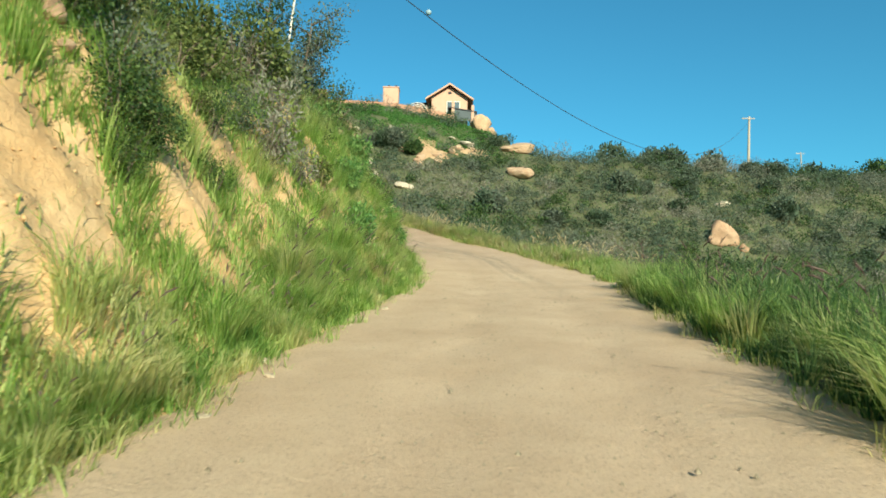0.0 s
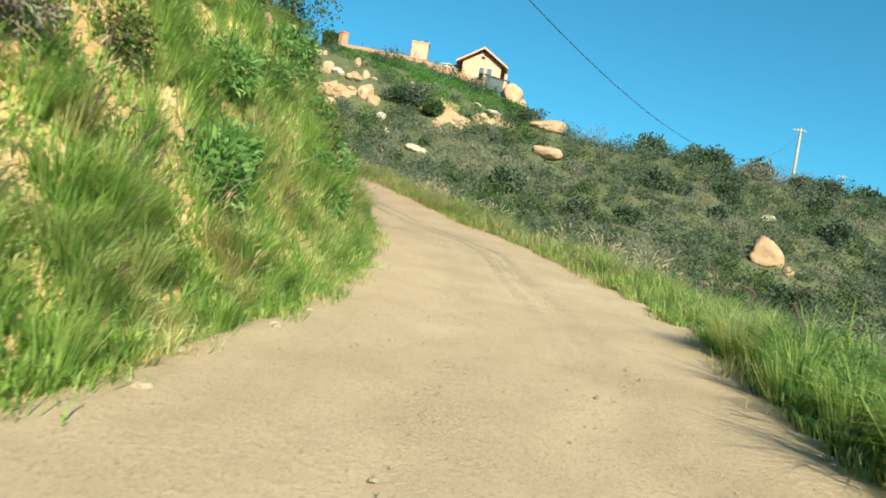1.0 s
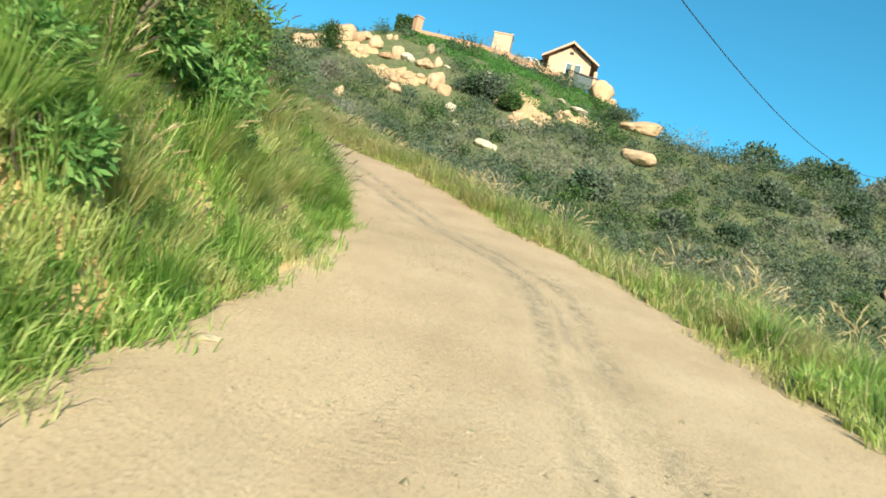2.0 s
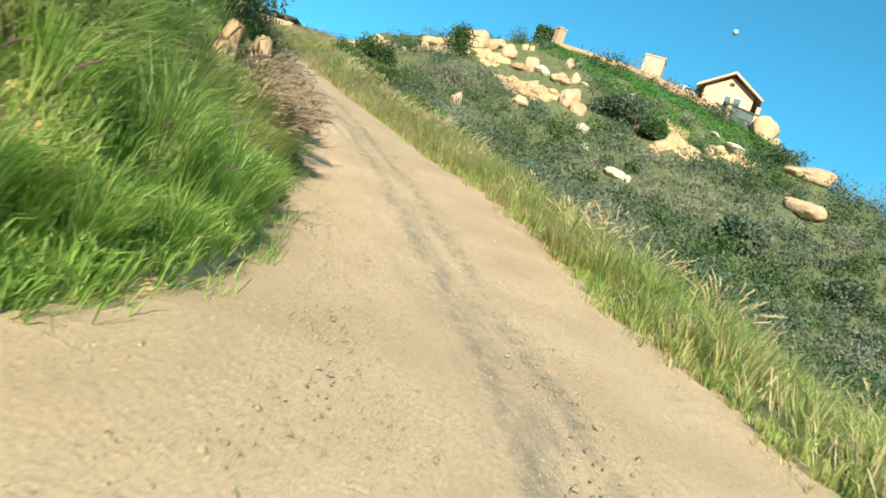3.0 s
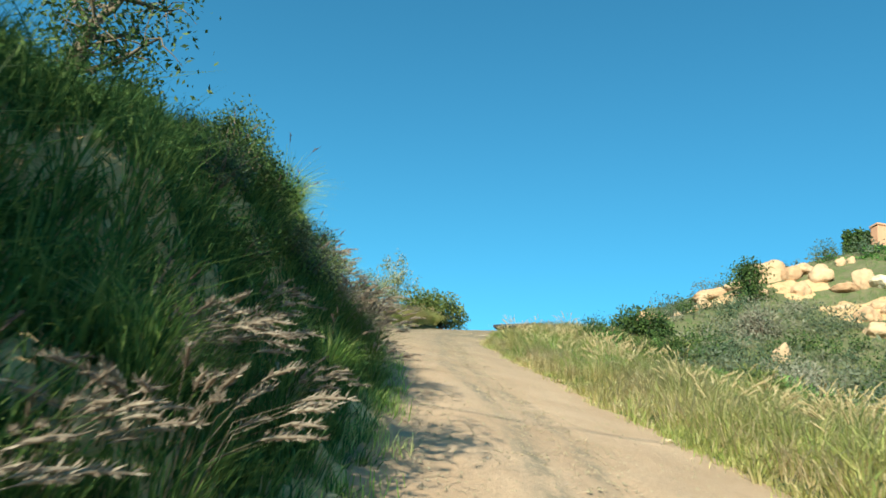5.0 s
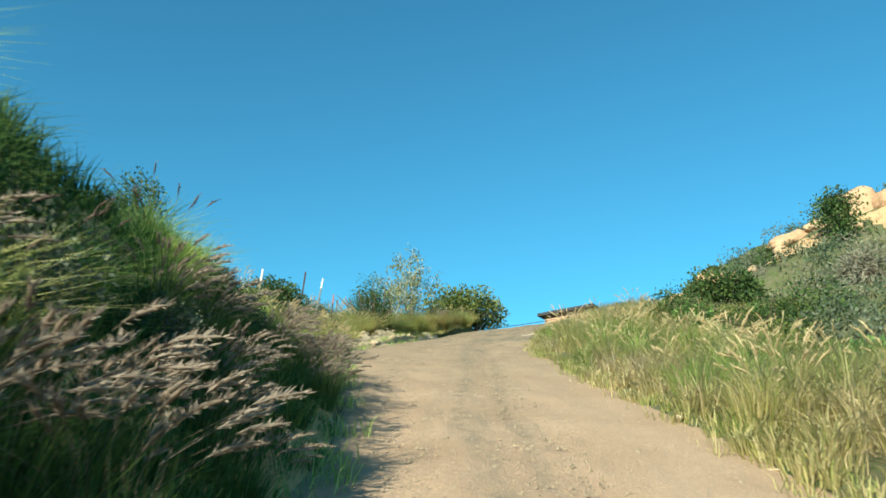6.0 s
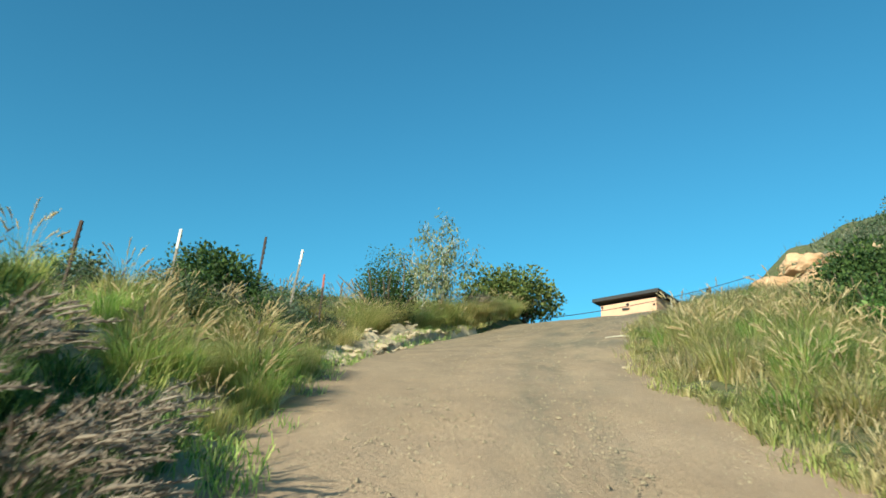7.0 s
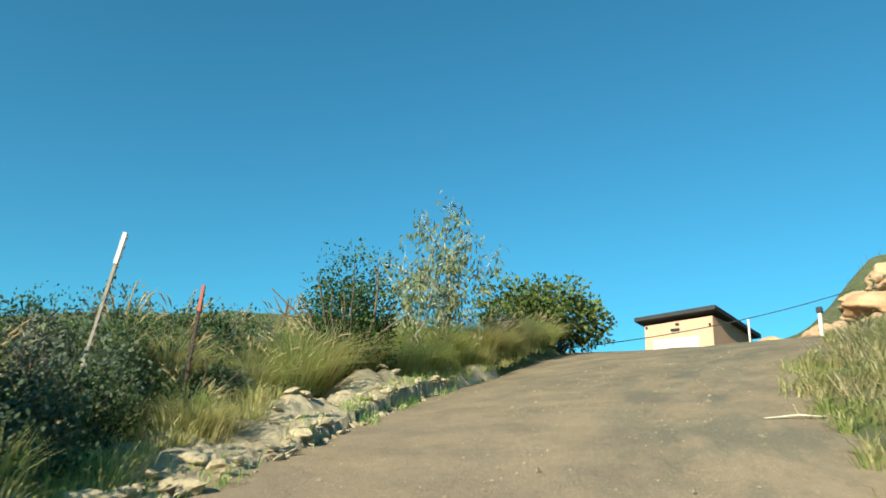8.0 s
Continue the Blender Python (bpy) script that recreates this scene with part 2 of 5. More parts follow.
# ---- the lie of the land ----
# the line that the car follows: x, y and the road's height
LINE = [(-1.3, -15.5, -2.05), (-0.5, -7.0, -0.95), (0.0, 0.0, 0.0), (0.76, 7.55, 1.06), (1.37, 15.3, 2.1), (1.25, 20.0, 2.85), (0.51, 25.6, 3.9),
        (-1.86, 29.8, 4.7), (-5.0, 34.8, 6.25), (-8.9, 39.4, 8.0), (-14.26, 44.4, 9.95), (-19.6, 49.5, 11.95), (-23.3, 53.6, 13.4),
        (-26.6, 58.4, 15.0), (-29.6, 64.3, 16.75), (-34.3, 70.6, 18.3), (-41.5, 77.0, 20.0), (-56.0, 84.0, 22.4)]


def line_stations(step=0.25):
    """The line as close, smooth stations: place, distance along it and its right-hand way."""
    k = np.array(LINE)
    k = np.vstack([2 * k[0] - k[1], k, 2 * k[-1] - k[-2]])
    out = []
    for a, b, c, d in zip(k, k[1:], k[2:], k[3:]):
        for u in np.linspace(0, 1, 40, endpoint=False):
            out.append(0.5 * (2 * b + (c - a) * u + (2 * a - 5 * b + 4 * c - d) * u**2 + (3 * b - a - 3 * c + d) * u**3))
    p = np.array(out)
    s = np.r_[0, np.cumsum(np.linalg.norm(np.diff(p[:, :2], axis=0), axis=1))]
    s0 = s[np.argmin(p[:, 0] ** 2 + p[:, 1] ** 2)]
    even = np.arange(0, s[-1], step)
    q = np.stack([np.interp(even, s, p[:, i]) for i in range(3)], 1)
    way = np.gradient(q[:, :2], axis=0)
    way /= np.linalg.norm(way, axis=1)[:, None]
    return q, even - s0, np.stack([way[:, 1], -way[:, 0]], 1)


LINE_P, LINE_S, LINE_R = line_stations()
LEFT_W = ([-16, 5, 12.8, 16.5, 20, 25, 29, 31.5, 34, 36, 38, 43, 50, 54, 55.5, 58, 59.6, 62, 64, 66.8, 72, 80, 100],
          [2.4, 2.38, 2.3, 2.12, 1.82, 2.0, 1.25, 1.05, 1.05, 1.0, 0.85, 0.85, 0.9, 1.45, 1.68, 2.0, 2.25, 2.58, 2.58, 2.9, 3.1, 2.9, 2.9])
RIGHT_W = ([-16, 14, 18, 21, 24, 30, 36, 50, 56, 60, 63, 66.5, 70, 75, 80, 90, 110], [2.4, 2.4, 2.95, 2.9, 2.6, 2.88, 2.7, 2.75, 2.42, 2.24, 2.2, 2.36, 2.85, 3.5, 4.5, 6.0, 6.0])
BANK_H = ([-16, 10, 22, 27, 31, 36, 40, 45, 49, 52, 54, 56, 58, 60, 100], [3.6, 3.7, 3.4, 2.0, 1.2, 1.3, 2.2, 2.3, 2.0, 1.75, 1.35, 0.85, 0.65, 0.5, 0.5])
BANK_SLOPE = ([-16, 22, 28, 36, 46, 56, 100], [0.42, 0.42, 0.32, 0.32, 0.18, 0.04, 0.03])


def sample(table, s):
    return np.interp(s, *table)


def ramp01(v):
    v = np.clip(v, 0, 1)
    return v * v * (3 - 2 * v)


def soft_min(a, b, k):
    return -k * np.logaddexp(-a / k, -b / k)


def station(x, y):
    """For places: the distance along the line, the way off to its right, and the road's height there."""
    x, y = np.atleast_1d(np.asarray(x, float)), np.atleast_1d(np.asarray(y, float))
    s, d, z = np.empty_like(x), np.empty_like(x), np.empty_like(x)
    for i in range(0, len(x), 4000):
        dx, dy = x[i:i + 4000, None] - LINE_P[:, 0], y[i:i + 4000, None] - LINE_P[:, 1]
        far = np.hypot(dx, dy)
        k = far.argmin(1)
        near = far[np.arange(len(k)), k]
        w = np.exp(-(far - near[:, None]) / (0.03 + 0.2 * np.maximum(near - 5, 0))[:, None])
        w /= w.sum(1)[:, None]
        s[i:i + 4000], z[i:i + 4000] = w @ LINE_S, w @ LINE_P[:, 2]
        across = dx[np.arange(len(k)), k] * LINE_R[k, 0] + dy[np.arange(len(k)), k] * LINE_R[k, 1]
        d[i:i + 4000] = np.where(near > 3.5, np.sign(across) * near, across)
    return s, d, z


def waves(x, y, scale, seed=0.0):
    """A cheap smooth unevenness, about -1 to 1."""
    x, y = x / scale + seed, y / scale - 2 * seed
    return (np.sin(x * 1.3 + 1.7 * np.sin(y * 0.9)) + np.sin(y * 1.7 - 1.3 * np.sin(x * 1.1 + 2)) + 0.6 * np.sin(2.3 * x + 2.9 * y)) / 2.6


def brow_line(k):
    """The top of the garden wall, 0 to 1 along it."""
    return 28.2 + 3.35 * k + 0.7 * np.sin(np.pi * np.clip(k, 0, 1))


def hill(x, y):
    """The slope that faces the road, with its shelf for the house and the lower ridge beside it."""
    front = -28.7 - 0.122 * x + 0.622 * y + 1.9 * ramp01((y - 74) / 10) * ramp01((4 - x) / 10) * ramp01((x + 25) / 7)
    along = np.clip(((x + 14.4) * 16.4 + (y - 85.6) * 17.4) / 572.0, 0, 1.15)
    brow = brow_line(along) - 0.4 - 0.4 * np.minimum(2 * along, 1) - 1.1 * np.maximum(along - 0.45, 0) - 0.36 * np.maximum(-14.5 - x, 0)
    ahead = np.clip(((x + 14.4) * 17.4 - (y - 85.6) * 16.4) / 23.9, 0, 9)
    brow = brow - 0.42 * ahead
    shelf = brow + (21.0 - brow) * ramp01((x - 4.0) / 6.5) + 0.17 * np.maximum(y - 98, 0) * ramp01((x - 6) / 8)
    knoll = np.minimum(22.0 + 0.43 * (y - 82), 34)
    shelf = shelf + np.maximum(knoll - shelf, 0) * ramp01((-24 - x) / 7) * ramp01((x + 40.5) / 4.5)
    return soft_min(front + 0.6 * waves(x, y, 3.1), shelf, 0.45)


def crossfall(s, d):
    return d * (0.13 * ramp01((s - 25) / 4) * (1 - ramp01((s - 36) / 5)) + 0.075 * ramp01((s - 60) / 8))


def land(x, y):
    """The height of the ground."""
    x, y = np.atleast_1d(np.asarray(x, float)), np.atleast_1d(np.asarray(y, float))
    s, d, z = station(x, y)
    lw, rw = sample(LEFT_W, s), sample(RIGHT_W, s)
    dl, dr = -d - lw, d - rw
    hb = sample(BANK_H, s) * (1 + 0.12 * waves(s, d * 0, 2.3))
    climb = ramp01((dl - 0.15 - 0.9 * ramp01((s - 60) / 3) * ramp01((73 - s) / 3)) / 2.5)
    left = z + hb * climb ** 0.85 + sample(BANK_SLOPE, s) * np.maximum(dl - 2.2, 0)
    left = left - 0.25 * np.maximum(dl - 22, 0)
    late = ramp01((s - 34) / 14)
    dip = -0.9 * ramp01(dr / 6) * (1 - late) + 0.22 * ramp01(dr / 2.5) * late
    right = z + crossfall(s, np.minimum(d, rw)) + dip - 0.10 * np.clip(dr - 3, 0, 25)
    dq = np.maximum(dr, 0)
    h = soft_min(hill(x, y), z + 0.22 * dq + 0.034 * dq**2, 0.5)
    right = np.where(dr > 0, soft_min(right, h, -(0.25 + 0.05 * np.clip(dr, 0, 20))), right)
    out = np.where(d < 0, np.where(dl > 0, left, z + crossfall(s, np.minimum(d, rw))), np.where(dr > 0, right, z + crossfall(s, d)))
    off = np.maximum(np.maximum(-dl, 0) * (d < 0), np.maximum(-dr, 0) * (d >= 0))
    on_road = (dl < 0) & (dr < 0)
    pad = ramp01((13 - np.hypot(x + 44, y - 90)) / 6) * ramp01((-36.5 - x) / 3)
    out = out + (np.minimum(out, 21.3) - out) * pad
    rough = 0.07 * waves(x, y, 0.9, 3) * (1 - on_road)
    far = np.hypot(x - 5, y - 60)
    out = out + rough + ramp01((np.abs(d) - 4) / 8) * 0.25 * waves(x, y, 2.6, 1)
    return np.where(far > 140, out + (8 - out) * ramp01((far - 140) / 300), out)


def ground_z(x, y):
    return float(land(x, y)[0])


def beside(s, d):
    """The place at s along the line and d off to its right."""
    i = np.interp(s, LINE_S, np.arange(len(LINE_S)))
    k = np.clip(np.round(i).astype(int), 0, len(LINE_S) - 1)
    x = np.interp(s, LINE_S, LINE_P[:, 0]) + LINE_R[k, 0] * d
    y = np.interp(s, LINE_S, LINE_P[:, 1]) + LINE_R[k, 1] * d
    return x, y


# ---- making meshes ----
def mesh_np(name, verts, faces, smooth=False):
    """A mesh from arrays of places and of faces that all have the same count of corners."""
    me = bpy.data.meshes.new(name)
    verts, faces = np.asarray(verts, np.float32).reshape(-1, 3), np.asarray(faces, np.int32)
    n, k = faces.shape
    me.vertices.add(len(verts))
    me.vertices.foreach_set("co", verts.ravel())
    me.loops.add(n * k)
    me.loops.foreach_set("vertex_index", faces.ravel())
    me.polygons.add(n)
    me.polygons.foreach_set("loop_start", np.arange(0, n * k, k, dtype=np.int32))
    if smooth:
        me.polygons.foreach_set("use_smooth", np.ones(n, bool))
    me.update(calc_edges=True)
    return me


def part(name, data, material, parent=None, label=""):
    """Links a bmesh or a mesh as one mesh object, under a thing or a part."""
    if isinstance(data, bmesh.types.BMesh):
        me = bpy.data.meshes.new(name)
        data.to_mesh(me)
        data.free()
    else:
        me = data
    if material and not me.materials:
        me.materials.append(material)
    ob = new(name, me)
    if parent:
        ob.parent = parent
    if label:
        tagged(ob, label)
    return ob


def thing(name, label, category, place=(0, 0, 0), turn=0.0, group="", kind=""):
    ob = new(name)
    ob.matrix_world = pose(*place, 0, 0, turn)
    return tagged(ob, label, category, group, kind)


def block(size, at=(0, 0, 0), bevel=0.02, bm=None):
    """A bevelled box; at is the middle of its foot."""
    bm = bm or bmesh.new()
    r = bmesh.ops.create_cube(bm, size=1, matrix=Matrix.Translation((at[0], at[1], at[2] + size[2] / 2)) @ Matrix.Diagonal((*size, 1)))
    if bevel:
        edges = list({e for v in r["verts"] for e in v.link_edges})
        bmesh.ops.bevel(bm, geom=edges, offset=bevel, segments=1, affect="EDGES")
    return bm


def tube_np(points, radii, sides=7):
    """Rings along a line: places and quads."""
    p = np.asarray(points, float)
    t = np.gradient(p, axis=0)
    t /= np.linalg.norm(t, axis=1)[:, None] + 1e-9
    ref = np.array([0.31, 0.17, 0.93]) if abs(t[:, 2]).mean() < 0.9 else np.array([0.93, 0.31, 0.1])
    a = np.cross(t, ref)
    a /= np.linalg.norm(a, axis=1)[:, None] + 1e-9
    b = np.cross(t, a)
    ang = np.linspace(0, 2 * np.pi, sides, endpoint=False)
    v = p[:, None] + np.asarray(radii)[:, None, None] * (np.cos(ang)[None, :, None] * a[:, None] + np.sin(ang)[None, :, None] * b[:, None])
    i = np.arange(len(p) - 1)[:, None] * sides
    j = np.arange(sides)[None]
    n = (j + 1) % sides
    return v.reshape(-1, 3), np.stack([i + j, i + n, i + sides + n, i + sides + j], -1).reshape(-1, 4)


def joined(pieces):
    """Joins pairs of places and faces."""
    vs, fs, k = [], [], 0
    for v, f in pieces:
        vs.append(v)
        fs.append(f + k)
        k += len(v)
    return np.concatenate(vs), np.concatenate(fs)


def blades_np(rng, foot, height, width, yaw, lean):
    """Bent, tapered grass blades: five corners and three triangles each."""
    n = len(foot)
    out = np.stack([np.cos(yaw), np.sin(yaw), np.zeros(n)], 1)
    side = np.stack([-np.sin(yaw), np.cos(yaw), np.zeros(n)], 1)
    tw = rng.uniform(-0.8, 0.8, n)[:, None]
    side = side * np.cos(tw) + out * np.sin(tw)
    up = np.array([0, 0, 1.0])
    h, w, le = height[:, None], width[:, None], lean[:, None]
    mid = foot + out * h * le * 0.32 + up * h * 0.58
    tip = foot + out * h * le + up * h * (1 - 0.32 * le)
    v = np.stack([foot - side * w * 0.5, foot + side * w * 0.5, mid - side * w * 0.42, mid + side * w * 0.42, tip], 1)
    f = np.arange(n)[:, None, None] * 5 + np.array([[0, 1, 3], [0, 3, 2], [2, 3, 4]])[None]
    return v.reshape(-1, 3), f.reshape(-1, 3)


def leaves_np(rng, at, size, out=None, long=1.7, droop=0.0):
    """Small pointed leaves, two triangles each folded at the middle, as quads."""
    n = len(at)
    a = rng.normal(size=(n, 3))
    if out is not None:
        a = a * 0.75 + out
    a[:, 2] -= droop
    a /= np.linalg.norm(a, axis=1)[:, None] + 1e-9
    b = np.cross(a, rng.normal(size=(n, 3)))
    b /= np.linalg.norm(b, axis=1)[:, None] + 1e-9
    sz = np.asarray(size)[:, None]
    v = np.stack([at, at + a * sz * long * 0.5 + b * sz * 0.5, at + a * sz * long, at + a * sz * long * 0.5 - b * sz * 0.5], 1)
    return v.reshape(-1, 3), np.arange(n * 4).reshape(-1, 4)


def crown_points(rng, n, lobes, shell=0.55):
    """Places on and within the lobes (centre and three radii each), and the way out of them."""
    lobes = np.asarray(lobes, float)
    vol = lobes[:, 3] * lobes[:, 4] + lobes[:, 3] * lobes[:, 5] + lobes[:, 4] * lobes[:, 5]
    k = rng.choice(len(lobes), n, p=vol / vol.sum())
    d = rng.normal(size=(n, 3))
    d /= np.linalg.norm(d, axis=1)[:, None]
    r = shell + (1.08 - shell) * rng.random(n) ** 0.6
    bump = 1 + 0.14 * np.sin(d[:, 0] * 7 + k) * np.sin(d[:, 1] * 6 + 2 * k) + 0.1 * np.sin(d[:, 2] * 9 + k)
    return lobes[k, :3] + d * lobes[k, 3:] * (r * bump)[:, None], d


def lobes_for(rng, count, rx, ry, rz, lift=0.55):
    """Lobes that together fill a crown of these half sizes."""
    out = []
    for i in range(count):
        a, q = rng.uniform(0, 2 * np.pi), rng.uniform(0.25, 0.62)
        f = rng.uniform(0.38, 0.6)
        out.append((rx * q * np.cos(a), ry * q * np.sin(a), rz * (lift * 2 * rng.uniform(0.35, 0.82)), rx * f, ry * f, rz * f))
    out.append((0, 0, rz * 0.75, rx * 0.7, ry * 0.7, rz * 0.7))
    return out


def branch_np(rng, start, way, length, r0, bends=5, wander=0.25, lift=0.1):
    p, d = [np.array(start, float)], np.array(way, float)
    for i in range(bends):
        d = d + rng.normal(size=3) * wander
        d[2] += lift
        d /= np.linalg.norm(d)
        p.append(p[-1] + d * length / bends)
    return np.array(p), np.linspace(r0, r0 * 0.25, bends + 1)


def shrub_mesh(seed, rx, ry, rz, n, leaf, twigs=9, lobes=6, droop=0.0, long=1.7, shell=0.45):
    """The crown and the stems of a shrub, as two meshes."""
    rng = np.random.default_rng(seed)
    lo = lobes_for(rng, lobes, rx, ry, rz)
    at, out = crown_points(rng, n, lo, shell)
    keep = at[:, 2] > 0.02
    at, out = at[keep], out[keep]
    crown = mesh_np("crown", *leaves_np(rng, at, leaf * rng.uniform(0.6, 1.3, len(at)), out, long, droop))
    stems = []
    for i in range(twigs):
        a = rng.uniform(0, 2 * np.pi)
        t = np.array([np.cos(a) * rx * 0.5, np.sin(a) * ry * 0.5, rz * 1.3])
        stems.append(tube_np(*branch_np(rng, (0.1 * np.cos(a) * rx, 0.1 * np.sin(a) * ry, -0.15), t / np.linalg.norm(t), np.linalg.norm(t) * rng.uniform(0.7, 1.05), 0.02 + 0.014 * rz, 5, 0.2), 5))
    return crown, mesh_np("stems", *joined(stems), True)


# ---- ground and road ----
def graded(lo, hi, fine, far):
    """Steps that are fine between lo and hi and grow outside, to far on both sides."""
    mid = list(np.arange(lo, hi + fine / 2, fine))
    step, a, b = fine, [lo], [mid[-1]]
    while a[-1] > -far:
        step *= 1.22
        a.append(a[-1] - step)
        b.append(b[-1] + step)
    return np.array(a[:0:-1] + mid + b[1:])


def make_ground():
    gx, gy = graded(-62, 62, 0.55, 2500), graded(-14, 118, 0.55, 2500)
    x, y = np.meshgrid(gx, gy)
    z = land(x.ravel(), y.ravel())
    s, d, _ = station(x.ravel(), y.ravel())
    under = (-d < sample(LEFT_W, s) + 2.6) & (d < sample(RIGHT_W, s) + 0.35) & (s < 66) & (s > -14)
    under |= (np.abs(d) < 3.2) & (s < 95)
    z = np.where(under, z - 0.42, z)
    i, j = np.meshgrid(np.arange(len(gy) - 1), np.arange(len(gx) - 1), indexing="ij")
    k = (i * len(gx) + j).ravel()
    me = mesh_np("ground", np.stack([x.ravel(), y.ravel(), z], 1), np.stack([k, k + 1, k + len(gx) + 1, k + len(gx)], 1), True)
    tagged(part("ground", me, M_GROUND), "dry brown hillside soil rising from the road", "ground", kind="structure")


def strip(name, s_list, profile, material, label, category, uv=True, smooth=True):
    """A sheet along the line: profile(s array) gives columns of (d, z offset or height)."""
    s = np.asarray(s_list)
    d, z = profile(s)
    n, m = d.shape
    x, y = beside(np.repeat(s, m), d.ravel())
    v = np.stack([x, y, z.ravel()], 1)
    i, j = np.meshgrid(np.arange(n - 1), np.arange(m - 1), indexing="ij")
    k = (i * m + j).ravel()
    f = np.stack([k, k + 1, k + m + 1, k + m], 1)
    me = mesh_np(name, v, f, smooth)
    if uv:
        lay = me.uv_layers.new(name="UVMap")
        co = np.stack([np.repeat(s, m), d.ravel()], 1)[f.ravel()]
        lay.data.foreach_set("uv", co.astype(np.float32).ravel())
    return tagged(part(name, me, material), label, category, kind="structure")


def make_road():
    def profile(s):
        lw, rw = sample(LEFT_W, s) + 0.35, sample(RIGHT_W, s) + 0.45
        u = np.linspace(0, 1, 45)
        ragged_l, ragged_r = 0.12 * waves(s, s * 0, 0.5), 0.12 * waves(s, s * 0 + 5, 0.45)
        d = -(lw + ragged_l)[:, None] * (1 - u) + (rw + ragged_r)[:, None] * u
        z = np.interp(s, LINE_S, LINE_P[:, 2])[:, None] + crossfall(s[:, None], d)
        ss = np.repeat(s[:, None], 45, 1)
        ruts = -0.035 * np.exp(-((d - 0.95) / 0.28) ** 2) - 0.03 * np.exp(-((d + 0.55) / 0.28) ** 2)
        z = z + ruts + 0.012 * waves(ss, d * 2.2, 0.45) + 0.006 * waves(ss * 2.1, d * 3.1, 0.25, 4)
        edge = np.minimum(d + lw[:, None], rw[:, None] - d)
        z = z - 0.10 * (1 - ramp01(edge / 0.35)) + 0.02
        return d, z

    strip("road", np.arange(-14.5, 96, 0.2), profile, M_ROAD, "tan sandy dirt road with faint wheel tracks", "road")


def bank_height(s, dl):
    """The height of the cut bank, dl outward from the road's left edge, with its lumps and gullies."""
    x, y = beside(s, -(sample(LEFT_W, s) + dl))
    z = land(x, y)
    lumps = 0.27 * waves(s, dl * 1.2, 0.5, 2) + 0.12 * waves(s * 1.9, z * 1.6, 0.4, 5) + 0.07 * waves(s * 3, z * 4, 0.3, 7)
    return z + lumps * ramp01(dl / 0.8) * ramp01((4.6 - dl) / 1.2) + 0.04 - 0.16 * (1 - ramp01((dl + 0.3) / 0.55))


def make_bank():
    def profile(s):
        dl = np.concatenate([np.linspace(-0.3, 0.6, 8), np.linspace(0.68, 2.6, 26), np.linspace(2.75, 4.8, 12)])
        ss, dd = np.repeat(s[:, None], len(dl), 1), np.repeat(dl[None], len(s), 0)
        z = bank_height(ss.ravel(), dd.ravel()).reshape(ss.shape)
        return -(sample(LEFT_W, s)[:, None] + dd)[:, ::-1], z[:, ::-1]

    strip("cut_bank", np.arange(-8, 52.1, 0.14), profile, M_BANK, "steep orange sandy cut bank beside the road", "bank")
    strip("left_verge", np.arange(52.06, 72, 0.14), profile, M_DIRT, "low tan dirt verge below the fence", "verge")


BERM = ([60.6, 61.5, 63, 64.5, 66, 67.5, 68.6, 69.4], [0.0, 0.25, 0.34, 0.5, 0.85, 0.9, 0.5, 0.0])


def berm_width(s):
    return sample(BERM, s)


def make_berm():
    """A low broken crust of pale rubble and hard dirt along the road's left edge."""
    def profile(s):
        u = np.linspace(0, 1, 30)
        wide = berm_width(s)[:, None]
        ragged = 0.10 * waves(s, s * 0, 0.16, 3)[:, None] + 0.06 * waves(s, s * 0, 0.07, 8)[:, None]
        dl = np.repeat(-0.10 + ragged + (wide + 0.16) * u[None], 1, 0)
        ss = np.repeat(s[:, None], 30, 1)
        x, y = beside(ss.ravel(), -(sample(LEFT_W, ss.ravel()) + dl.ravel()))
        foot = np.maximum(bank_height(ss.ravel(), dl.ravel()), land(x, y)).reshape(dl.shape)
        rise = ramp01(u[None] * (wide + 0.16) / 0.28) * ramp01((1 - u[None]) / 0.15)
        cobble = 0.04 * np.abs(waves(ss, dl, 0.085, 2)) + 0.045 * np.abs(waves(ss, dl, 0.035, 6)) + 0.02 * waves(ss, dl, 0.3, 1)
        z = foot - 0.015 + rise * (0.01 + 0.7 * cobble) * np.minimum(wide / 0.3, 1)
        return -(sample(LEFT_W, s)[:, None] + dl)[:, ::-1], z[:, ::-1]

    strip("rubble_berm", np.arange(60.7, 69.4, 0.045), profile, M_CRUST, "low pale crust of broken rubble along the road's edge", "berm")


def make_verge():
    def profile(s):
        dr = np.linspace(-0.2, 2.6, 16)
        ss, dd = np.repeat(s[:, None], len(dr), 1), np.repeat(dr[None], len(s), 0)
        d = sample(RIGHT_W, s)[:, None] + dd
        x, y = beside(ss.ravel(), d.ravel())
        z = land(x, y).reshape(ss.shape) + 0.03 + 0.05 * waves(ss, dd * 3, 0.4, 9)
        return d, z - 0.12 * (1 - ramp01((dd + 0.2) / 0.4))

    strip("verge", np.arange(-10, 70, 0.25), profile, M_GROUND, "brown verge soil under the roadside grass", "verge")


make_ground()
make_road()
make_bank()
make_berm()
make_verge()

# ---- grass ----
def scatter(rng, n, s_range, d_range, side, power=1.0):
    """Places beside the road: s along it and the distance outward from its edge."""
    s = rng.uniform(*s_range, n)
    o = d_range[0] + (d_range[1] - d_range[0]) * rng.random(n) ** power
    d = -(sample(LEFT_W, s) + o) if side < 0 else sample(RIGHT_W, s) + o
    x, y = beside(s, d)
    return s, o, x, y


